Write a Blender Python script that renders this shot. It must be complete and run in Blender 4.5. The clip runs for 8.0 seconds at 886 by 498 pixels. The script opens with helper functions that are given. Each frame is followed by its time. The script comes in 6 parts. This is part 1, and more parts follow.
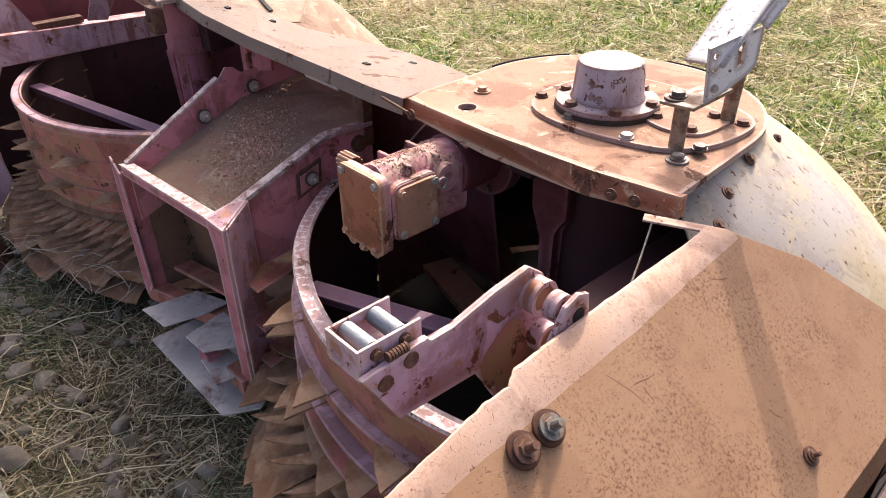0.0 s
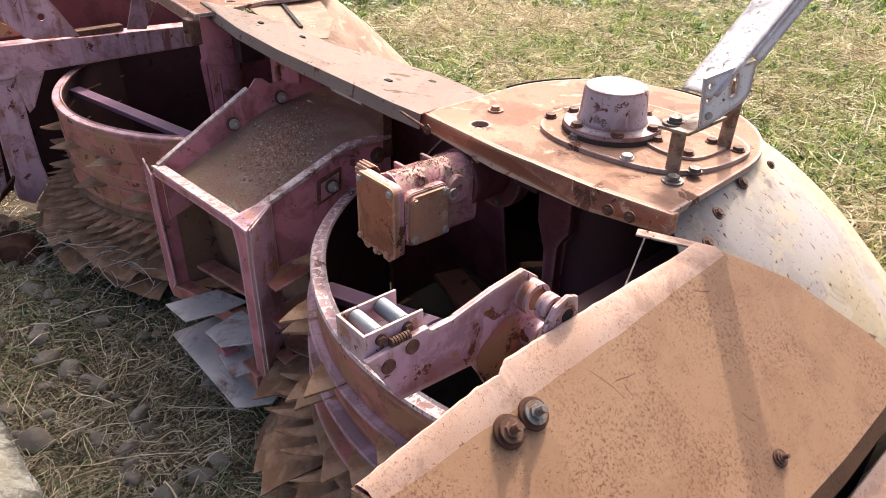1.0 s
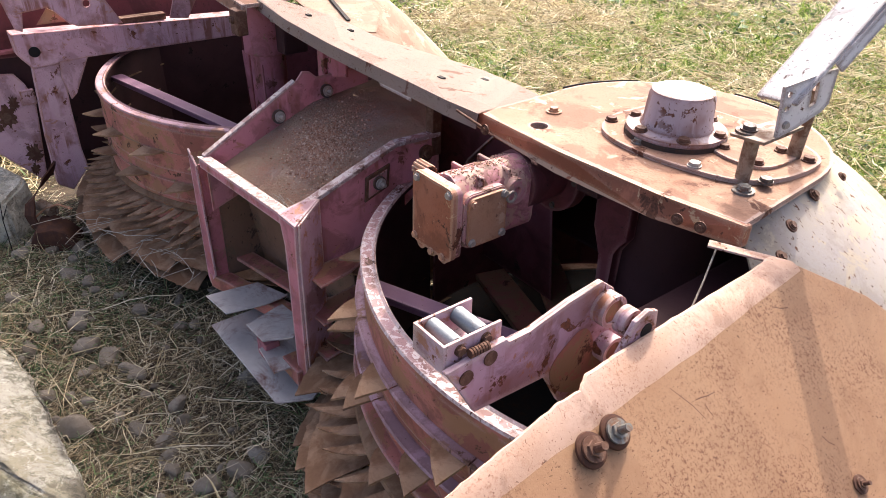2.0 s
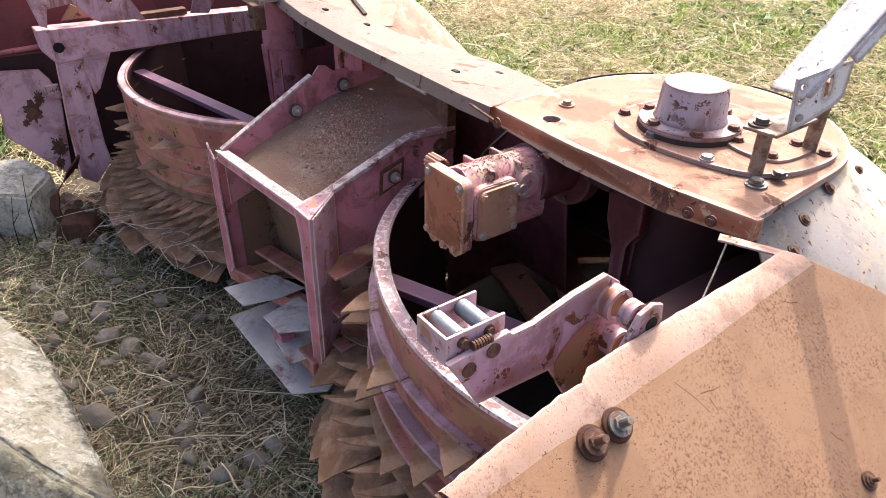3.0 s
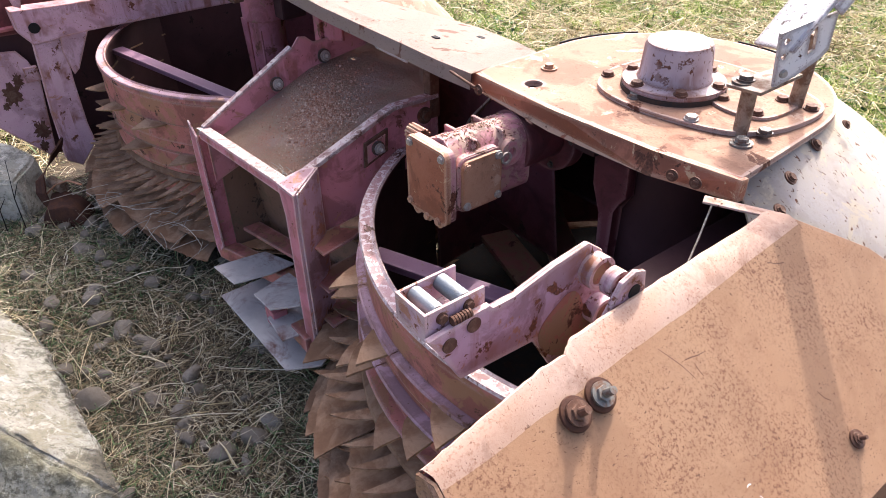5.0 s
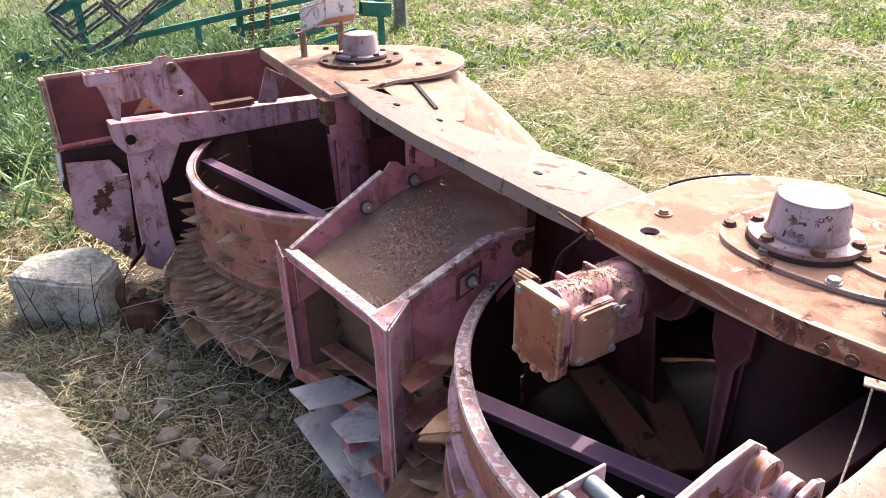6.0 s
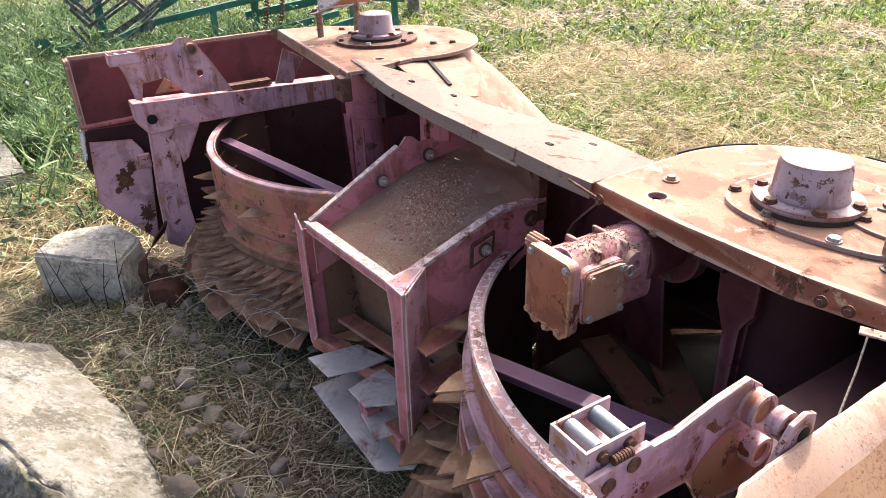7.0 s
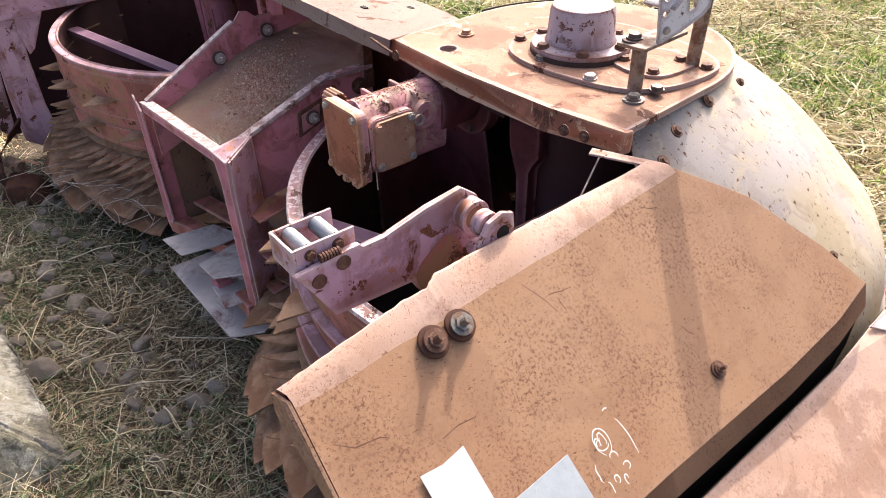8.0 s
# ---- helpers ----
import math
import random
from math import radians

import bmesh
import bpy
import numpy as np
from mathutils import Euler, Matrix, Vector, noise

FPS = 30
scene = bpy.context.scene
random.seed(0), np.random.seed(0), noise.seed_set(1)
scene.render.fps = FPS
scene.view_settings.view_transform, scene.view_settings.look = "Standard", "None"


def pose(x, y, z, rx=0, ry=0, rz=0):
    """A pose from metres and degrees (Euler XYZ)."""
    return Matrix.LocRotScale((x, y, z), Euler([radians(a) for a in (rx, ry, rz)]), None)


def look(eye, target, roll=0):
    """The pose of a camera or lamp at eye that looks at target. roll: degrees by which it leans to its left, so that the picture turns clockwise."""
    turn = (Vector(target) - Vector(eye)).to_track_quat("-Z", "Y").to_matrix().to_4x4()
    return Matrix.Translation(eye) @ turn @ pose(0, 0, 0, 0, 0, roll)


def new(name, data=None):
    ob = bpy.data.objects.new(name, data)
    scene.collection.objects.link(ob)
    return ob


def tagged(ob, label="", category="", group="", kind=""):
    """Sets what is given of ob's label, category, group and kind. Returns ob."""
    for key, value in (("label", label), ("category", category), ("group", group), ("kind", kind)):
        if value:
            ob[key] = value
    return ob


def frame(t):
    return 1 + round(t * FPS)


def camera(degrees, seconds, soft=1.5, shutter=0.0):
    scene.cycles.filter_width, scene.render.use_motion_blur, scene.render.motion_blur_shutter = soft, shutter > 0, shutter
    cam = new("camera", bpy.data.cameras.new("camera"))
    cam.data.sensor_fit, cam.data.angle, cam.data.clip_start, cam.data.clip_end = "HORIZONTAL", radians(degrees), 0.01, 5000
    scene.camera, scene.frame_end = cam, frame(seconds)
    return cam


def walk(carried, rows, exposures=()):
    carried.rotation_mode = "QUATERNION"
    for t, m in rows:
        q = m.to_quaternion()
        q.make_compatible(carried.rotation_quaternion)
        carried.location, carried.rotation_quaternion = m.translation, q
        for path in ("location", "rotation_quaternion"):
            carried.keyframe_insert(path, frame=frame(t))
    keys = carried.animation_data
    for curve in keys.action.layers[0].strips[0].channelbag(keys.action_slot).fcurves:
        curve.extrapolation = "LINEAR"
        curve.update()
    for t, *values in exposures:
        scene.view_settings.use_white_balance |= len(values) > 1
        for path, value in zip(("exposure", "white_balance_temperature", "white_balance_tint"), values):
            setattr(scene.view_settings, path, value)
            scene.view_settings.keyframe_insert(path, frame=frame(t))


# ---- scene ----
cam = camera(63.6, 8.0, soft=0.6)
PATH = [
    (0, (0.052, 0.017, 1.528), (0.0, 1.707, 0.46), -0.9),
    (0.5, (0.095, -0.027, 1.553), (0.146, 1.696, 0.538), 0.3),
    (1, (0.073, -0.07, 1.556), (-0.028, 1.644, 0.531), 0.8),
    (1.2, (0.049, -0.07, 1.561), (-0.066, 1.632, 0.518), 1.1),
    (2.5, (-0.012, -0.034, 1.555), (-0.189, 1.664, 0.515), 1.5),
    (3, (0.017, -0.049, 1.56), (-0.194, 1.635, 0.502), 0.8),
    (3.5, (0.028, -0.068, 1.545), (-0.224, 1.538, 0.382), 0.6),
    (4, (0.035, -0.065, 1.542), (-0.233, 1.526, 0.36), -0.2),
    (4.2, (0.039, -0.064, 1.548), (-0.237, 1.531, 0.374), -0.7),
    (5.3, (0.041, 0.005, 1.562), (-0.145, 1.652, 0.443), -1.4),
    (5.5, (0.014, 0.032, 1.569), (-0.2, 1.691, 0.473), -1.9),
    (6, (-0.088, 0.074, 1.607), (-0.437, 1.824, 0.704), -1.1),
    (6.5, (-0.119, 0.059, 1.61), (-0.498, 1.833, 0.768), -1.2),
    (7, (-0.077, 0.0, 1.59), (-0.46, 1.728, 0.659), -1.7),
    (7.5, (0.059, -0.077, 1.554), (-0.249, 1.586, 0.487), -0.7),
    (8, (0.201, -0.089, 1.538), (0.024, 1.528, 0.374), -1.7),
]
walk(cam, [(t, look(eye, target, roll)) for t, eye, target, roll in PATH], [(0.0, 1.86, 6450, 11), (0.5, 1.83, 6450, 11), (1.2, 1.88, 6450, 11), (2.4, 2.12, 6300, 11), (4.2, 2.19, 6100, 11), (5.6, 2.16, 6000, 11), (6.5, 2.15, 6250, 11), (8.0, 2.06, 6350, 11)])
from mathutils.bvhtree import BVHTree

# ---- light ----
SUN = Vector((0.1925, 0.7386, 0.665)).normalized()
world = bpy.data.worlds.new("world")
scene.world = world
world.use_nodes = True
sky = world.node_tree.nodes.new("ShaderNodeTexSky")
sky.sky_type, sky.sun_disc = "NISHITA", False
sky.sun_elevation, sky.sun_rotation = math.asin(SUN.z), math.atan2(SUN.x, SUN.y)
sky.air_density, sky.dust_density, sky.ozone_density = 0.34, 5.0, 0.0
background = world.node_tree.nodes["Background"]
background.inputs["Strength"].default_value = 0.15
world.node_tree.links.new(sky.outputs["Color"], background.inputs["Color"])
lamp = bpy.data.lights.new("sun", "SUN")
lamp.energy, lamp.angle, lamp.color = 1.50, radians(0.6), (1.0, 0.925, 0.82)
new("sun", lamp).matrix_world = look(SUN * 20, (0, 0, 0))


# ---- materials ----
class Nodes:
    """A short way to write node trees."""

    def __init__(self, name):
        self.m = bpy.data.materials.new(name)
        self.m.use_nodes = True
        self.t = self.m.node_tree
        self.shader = self.t.nodes["Principled BSDF"]
        self.place = self.t.nodes.new("ShaderNodeTexCoord").outputs["Object"]

    def link(self, value, socket):
        if hasattr(value, "is_linked"):
            self.t.links.new(value, socket)
        else:
            socket.default_value = value

    def stretched(self, sx, sy, sz):
        n = self.t.nodes.new("ShaderNodeMapping")
        self.link(self.place, n.inputs["Vector"])
        n.inputs["Scale"].default_value = (sx, sy, sz)
        return n.outputs["Vector"]

    def noise(self, scale, detail=5.0, rough=0.6, distort=0.0, at=None):
        n = self.t.nodes.new("ShaderNodeTexNoise")
        self.link(at if at is not None else self.place, n.inputs["Vector"])
        n.inputs["Scale"].default_value, n.inputs["Detail"].default_value = scale, detail
        n.inputs["Roughness"].default_value, n.inputs["Distortion"].default_value = rough, distort
        return n.outputs["Fac"]

    def cells(self, scale, at=None):
        n = self.t.nodes.new("ShaderNodeTexVoronoi")
        self.link(at if at is not None else self.place, n.inputs["Vector"])
        n.inputs["Scale"].default_value = scale
        return n.outputs["Distance"]

    def step(self, value, low, high, to_low=0.0, to_high=1.0):
        n = self.t.nodes.new("ShaderNodeMapRange")
        self.link(value, n.inputs["Value"])
        for key, v in (("From Min", low), ("From Max", high), ("To Min", to_low), ("To Max", to_high)):
            n.inputs[key].default_value = v
        return n.outputs["Result"]

    def mix(self, fac, a, b, how="MIX"):
        n = self.t.nodes.new("ShaderNodeMix")
        n.data_type, n.blend_type = "RGBA", how
        self.link(fac, n.inputs["Factor"])
        for value, socket in ((a, n.inputs[6]), (b, n.inputs[7])):
            self.link((*value, 1.0) if isinstance(value, tuple) else value, socket)
        return n.outputs[2]

    def sum(self, a, b, how="MULTIPLY"):
        n = self.t.nodes.new("ShaderNodeMath")
        n.operation, n.use_clamp = how, True
        self.link(a, n.inputs[0]), self.link(b, n.inputs[1])
        return n.outputs[0]

    def edges(self, radius):
        """High along the arrises of a thing."""
        n = self.t.nodes.new("ShaderNodeBevel")
        n.samples = 4
        n.inputs["Radius"].default_value = radius
        d = self.t.nodes.new("ShaderNodeVectorMath")
        d.operation = "DOT_PRODUCT"
        self.link(n.outputs["Normal"], d.inputs[0])
        self.link(self.t.nodes.new("ShaderNodeNewGeometry").outputs["Normal"], d.inputs[1])
        return self.step(d.outputs["Value"], 1.0, 0.7)

    def per_island(self):
        return self.t.nodes.new("ShaderNodeNewGeometry").outputs["Random Per Island"]

    def per_object(self):
        return self.t.nodes.new("ShaderNodeObjectInfo").outputs["Random"]

    def done(self, colour, rough, metal=0.0, height=None, bump=0.3, depth=0.002):
        self.link((*colour, 1.0) if isinstance(colour, tuple) else colour, self.shader.inputs["Base Color"])
        self.link(rough, self.shader.inputs["Roughness"])
        self.link(metal, self.shader.inputs["Metallic"])
        if height is not None:
            n = self.t.nodes.new("ShaderNodeBump")
            n.inputs["Strength"].default_value, n.inputs["Distance"].default_value = bump, depth
            self.link(height, n.inputs["Height"])
            self.link(n.outputs["Normal"], self.shader.inputs["Normal"])
        return self.m


def worn_paint(name, main, faded, rust, chips=0.62, dust=None, dusty=0.60, rough=0.5, speckle=0.25, streaks=0.0, dashes=0.0, edge=0.6, bare=None, slope=(1.0, 3.4, 3.0), grime=0.0, third=None, patch=12.0, finer=66.0, uneven=0.45):
    """Old paint: faded clouds, chips and rubbed edges down to rust, short scratches, drips, dust."""
    k = Nodes(name)
    k.shader.inputs["Specular IOR Level"].default_value = 0.28
    clouds, broad = k.noise(5.0, 6, 0.62, 0.7), k.noise(1.9, 4, 0.6)
    colour = k.mix(k.step(clouds, 0.36, 0.64), main, faded)
    colour = k.mix(k.step(broad, 0.36, 0.70, 0.0, uneven), colour, tuple(0.62 * a + 0.12 * b for a, b in zip(main, rust)))
    if third:
        colour = k.mix(k.step(k.noise(2.6, 5, 0.6, 0.6, k.stretched(0.8, 1.3, 1)), 0.42, 0.58, 0.0, 0.75), colour, third)
    grit = k.noise(220.0, 4, 0.75)
    if grime:
        smear = k.noise(7.5, 9, 0.68, 0.5)
        colour = k.mix(k.step(smear, 0.50, 0.56, 0.0, grime), colour, tuple(0.55 * v for v in rust))
    colour = k.mix(k.sum(k.step(grit, 0.50, 0.62, 0.0, speckle), k.step(k.noise(7.0, 5, 0.65), 0.38, 0.62)), colour, rust)
    stain = k.noise(patch, 8, 0.72, 0.5)
    if dust:
        colour = k.mix(k.step(stain, dusty - 0.012, dusty + 0.016, 0.0, 0.85), colour, dust)
    if streaks:
        lines = k.noise(26.0, 5, 0.62, 0.4, k.stretched(1, 1, 0.07))
        where = k.step(k.noise(5.5, 4, 0.6), 0.50, 0.62)
        colour = k.mix(k.sum(k.step(lines, streaks, streaks + 0.10, 0.0, 0.8), where), colour, rust)
    dark = tuple(0.32 * v for v in rust)
    flakes = k.noise(15.0, 9, 0.70, 0.4)
    chipped = k.sum(k.step(flakes, chips, chips + 0.015), k.step(k.noise(3.1, 3), 0.42, 0.52))
    marks = k.sum(chipped, k.step(k.noise(1.6 * finer, 2, 0.5), 0.70, 0.725, 0.0, 0.8), "MAXIMUM")
    if dashes:
        fine = k.step(k.noise(finer, 3, 0.55, 0.6, k.stretched(*slope)), 0.645, 0.675)
        marks = k.sum(marks, k.sum(fine, dashes), "MAXIMUM")
    if edge:
        rubbed = k.step(k.sum(k.edges(0.015), k.step(flakes, 0.36, 0.60, 0.0, 1.0)), 0.09, 0.17, 0.0, edge)
        colour = k.mix(rubbed, colour, bare or rust)
    colour = k.mix(marks, colour, k.mix(k.step(grit, 0.35, 0.65), dark, rust))
    height = k.sum(k.sum(k.sum(grit, 0.18), k.sum(stain, 0.30), "ADD"), k.sum(marks, 0.45), "SUBTRACT")
    return k.done(colour, k.sum(rough, k.sum(stain, 0.3), "ADD"), 0.0, height, 0.5, 0.003)


def bare_metal(name, main, rust, amount=0.5, rough=0.45, metal=0.8, scale=40.0, spread=0.0):
    k = Nodes(name)
    mask = k.step(k.noise(scale, 8, 0.7, 0.5), amount - 0.08, amount + 0.08)
    fine = k.noise(scale * 6, 4)
    colour = k.mix(mask, k.mix(fine, main, tuple(0.7 * v for v in main)), k.mix(fine, rust, tuple(0.45 * v for v in rust)))
    if not metal:
        k.shader.inputs["Specular IOR Level"].default_value = 0.12
    if spread:
        colour = k.mix(k.step(k.per_object(), 0, 1, 0.0, spread), colour, tuple(0.3 * v for v in rust))
    return k.done(colour, k.step(mask, 0, 1, rough, 0.9), k.step(mask, 0, 1, metal, 0.05), k.sum(fine, mask, "ADD"), 0.3)


TAN = worn_paint("sunburnt_orange_paint", (0.300, 0.155, 0.095), (0.365, 0.225, 0.150), (0.15, 0.055, 0.028), 0.60, (0.43, 0.30, 0.22), 0.60, rough=0.72, speckle=0.6, dashes=0.6, grime=0.45, edge=0.85, bare=(0.50, 0.39, 0.34), third=(0.285, 0.145, 0.090), finer=100.0)
JOINT = worn_paint("pinkish_brown_paint", (0.265, 0.138, 0.100), (0.305, 0.175, 0.132), (0.15, 0.06, 0.034), 0.64, (0.36, 0.24, 0.185), 0.64, rough=0.7, speckle=0.6, dashes=0.6, grime=0.25, edge=0.9, bare=(0.46, 0.36, 0.30), finer=100.0, uneven=0.3)
PANEL = worn_paint("faded_orange_panel_paint", (0.280, 0.151, 0.080), (0.312, 0.180, 0.099), (0.13, 0.055, 0.028), 0.74, (0.36, 0.225, 0.155), 0.72, rough=0.62, speckle=1.0, dashes=0.75, edge=0.15, bare=(0.45, 0.28, 0.21), slope=(3.0, 1.1, 3.0), grime=0.12, finer=125.0, uneven=0.2)
ARM = worn_paint("lavender_arm_paint", (0.47, 0.28, 0.33), (0.55, 0.38, 0.43), (0.22, 0.075, 0.034), 0.585, (0.35, 0.15, 0.08), 0.57, speckle=0.15, streaks=0.42, edge=0.95, bare=(0.56, 0.42, 0.39), grime=0.45)
PINK_DARK = worn_paint("old_red_paint", (0.365, 0.115, 0.133), (0.47, 0.183, 0.213), (0.19, 0.0672, 0.0336), 0.60, (0.25, 0.14, 0.09), 0.60, streaks=0.52, grime=0.3)
CHUTE = worn_paint("mauve_chute_paint", (0.513, 0.194, 0.222), (0.581, 0.257, 0.285), (0.228, 0.0798, 0.0433), 0.61, (0.36, 0.17, 0.11), 0.61, speckle=0.15, streaks=0.48, edge=0.95, bare=(0.34, 0.20, 0.16), grime=0.4)
RIM = worn_paint("scraped_rim_paint", (0.31, 0.16, 0.145), (0.41, 0.25, 0.26), (0.15, 0.07, 0.045), 0.58, (0.58, 0.50, 0.49), 0.525, speckle=0.5, edge=0.7, bare=(0.46, 0.36, 0.33), patch=58.0, grime=0.5)
SCRAPED = worn_paint("scraped_primer", (0.36, 0.20, 0.19), (0.46, 0.33, 0.31), (0.20, 0.085, 0.055), 0.58, (0.54, 0.45, 0.41), 0.50, speckle=0.6, edge=0.5, bare=(0.5, 0.42, 0.38), patch=42.0, grime=0.5)
# Lavender paint taken darker so stray sun on the bars reads as shade.
BAR = worn_paint("dull_purple_paint", (0.19, 0.095, 0.15), (0.235, 0.13, 0.185), (0.12, 0.06, 0.04), 0.64, (0.20, 0.12, 0.10), 0.62, edge=0.5, bare=(0.36, 0.27, 0.28))
# Pink paint lightened to stand for the extra light on the far side.
FAR_PINK = worn_paint("bleached_pink_paint", (0.54, 0.313, 0.351), (0.616, 0.4, 0.432), (0.216, 0.0713, 0.0346), 0.60, (0.40, 0.19, 0.12), 0.61, speckle=0.2, streaks=0.46, edge=0.9, bare=(0.36, 0.17, 0.11), grime=0.35)
LEG = worn_paint("red_patched_pink_paint", (0.503, 0.171, 0.205), (0.575, 0.23, 0.282), (0.228, 0.0798, 0.0433), 0.62, (0.40, 0.12, 0.09), 0.60, speckle=0.2, streaks=0.48, edge=0.95, bare=(0.55, 0.42, 0.40), grime=0.35)
DRUM = worn_paint("dusty_drum_paint", (0.407, 0.138, 0.108), (0.473, 0.187, 0.149), (0.132, 0.055, 0.0286), 0.60, (0.30, 0.150, 0.078), 0.52, edge=0.7, bare=(0.44, 0.29, 0.26), grime=0.45)
LEDGE = worn_paint("lavender_ledge_paint", (0.45, 0.26, 0.29), (0.52, 0.33, 0.36), (0.18, 0.085, 0.05), 0.60, (0.29, 0.15, 0.10), 0.57, grime=0.4)
DUSTY = worn_paint("dusty_brown_paint", (0.34, 0.139, 0.0974), (0.386, 0.172, 0.133), (0.162, 0.0702, 0.0432), 0.60, (0.28, 0.185, 0.10), 0.50)
WHITE = worn_paint("chipped_white_paint", (0.72, 0.67, 0.64), (0.75, 0.71, 0.68), (0.11, 0.048, 0.028), 0.60, None, rough=0.4, speckle=0.06, dashes=0.8, streaks=0.56, edge=0.9)
CONE = worn_paint("rust_streaked_white_paint", (0.40, 0.355, 0.33), (0.41, 0.34, 0.235), (0.16, 0.066, 0.033), 0.70, (0.44, 0.36, 0.26), 0.56, rough=0.65, speckle=0.12, dashes=1.0, slope=(0.8, 2.2, 1.3), grime=0.15, third=(0.40, 0.31, 0.18))
CREAM = worn_paint("sun_bleached_cream_paint", (0.30, 0.185, 0.125), (0.35, 0.235, 0.165), (0.17, 0.07, 0.035), 0.66, (0.39, 0.28, 0.20), 0.58, rough=0.7, speckle=0.2, dashes=0.6, grime=0.3)
CAP = worn_paint("chipped_pinkish_white_paint", (0.37, 0.285, 0.30), (0.42, 0.34, 0.355), (0.17, 0.065, 0.035), 0.60, (0.36, 0.19, 0.13), 0.63, rough=0.45, speckle=0.08, streaks=0.46, dashes=1.0, slope=(1.6, 1.6, 1.0), edge=0.95)
GEAR = worn_paint("greasy_gearbox_paint", (0.43, 0.168, 0.18), (0.525, 0.249, 0.275), (0.16, 0.06, 0.034), 0.545, (0.42, 0.27, 0.20), 0.53, speckle=0.5, edge=0.7, bare=(0.5, 0.36, 0.30), grime=0.6, patch=22.0)
COVER = worn_paint("worn_orange_brown_paint", (0.304, 0.0989, 0.0475), (0.378, 0.146, 0.0855), (0.15, 0.055, 0.026), 0.60, (0.52, 0.36, 0.20), 0.62, speckle=0.4, grime=0.4, patch=24.0, edge=0.8, bare=(0.5, 0.34, 0.22))
SIDE_COVER = worn_paint("dusty_tan_brown_paint", (0.36, 0.195, 0.115), (0.43, 0.26, 0.17), (0.16, 0.07, 0.035), 0.64, (0.46, 0.31, 0.21), 0.58, speckle=0.3, grime=0.3, edge=0.8, bare=(0.30, 0.13, 0.06))
RUST = bare_metal("rusty_steel", (0.165, 0.085, 0.05), (0.125, 0.05, 0.026), 0.45, 0.7, 0.05)
KNIFE = bare_metal("brown_knife_steel", (0.437, 0.277, 0.171), (0.33, 0.183, 0.104), 0.5, 0.75, 0.0, 14.0, 0.55)
OLD_RUST = bare_metal("dark_flaking_rust", (0.075, 0.036, 0.026), (0.13, 0.06, 0.035), 0.52, 0.8, 0.0, 18.0)
GASKET = bare_metal("greasy_gasket", (0.055, 0.04, 0.032), (0.10, 0.06, 0.04), 0.55, 0.7, 0.0)
ZINC_DULL = bare_metal("dull_grey_nut_steel", (0.20, 0.19, 0.165), (0.20, 0.10, 0.055), 0.54, 0.5, 0.3, 70.0)
OLD_STEEL = bare_metal("dark_oiled_steel", (0.10, 0.085, 0.075), (0.14, 0.07, 0.04), 0.52, 0.5, 0.3, 60.0)
ZINC = bare_metal("zinc_bolt_steel", (0.42, 0.37, 0.32), (0.24, 0.13, 0.08), 0.56, 0.5, 0.3, 25.0)
STEEL = bare_metal("worn_bright_steel", (0.60, 0.56, 0.52), (0.24, 0.095, 0.065), 0.585, 0.42, 0.35, 7.0)
ROLLER = bare_metal("grey_roller_steel", (0.23, 0.245, 0.255), (0.2, 0.15, 0.12), 0.66, 0.5, 0.5, 50.0)
# Near-black that stands for shade in holes, gaps and floors; also plain black.
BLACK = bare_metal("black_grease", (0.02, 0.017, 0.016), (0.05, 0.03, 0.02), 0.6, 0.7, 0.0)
# Machine red taken nearly black to stand for shade inside and under.
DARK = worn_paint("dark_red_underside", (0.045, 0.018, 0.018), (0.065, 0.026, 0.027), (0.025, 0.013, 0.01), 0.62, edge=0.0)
GREEN = worn_paint("faded_green_paint", (0.022, 0.125, 0.08), (0.06, 0.225, 0.155), (0.12, 0.07, 0.04), 0.66)
# Deep red, darkened further to hold the shadow of the far cover.
SHIELD = worn_paint("deep_red_shield_paint", (0.115, 0.0287, 0.0322), (0.161, 0.0483, 0.0552), (0.0575, 0.0253, 0.0184), 0.62, edge=0.4, bare=(0.35, 0.2, 0.18), grime=0.4)
# Panel orange lightened for bleaching and for faces turned to the sun.
RIDGE = worn_paint("bleached_orange_paint", (0.40, 0.245, 0.165), (0.48, 0.325, 0.245), (0.19, 0.075, 0.04), 0.64, (0.44, 0.30, 0.22), 0.62, rough=0.65, speckle=0.6, dashes=0.8, edge=0.7, bare=(0.50, 0.37, 0.30), grime=0.3, finer=120.0)
TINE = bare_metal("grey_harrow_iron", (0.19, 0.185, 0.17), (0.075, 0.06, 0.045), 0.50, 0.7, 0.2, 20.0)


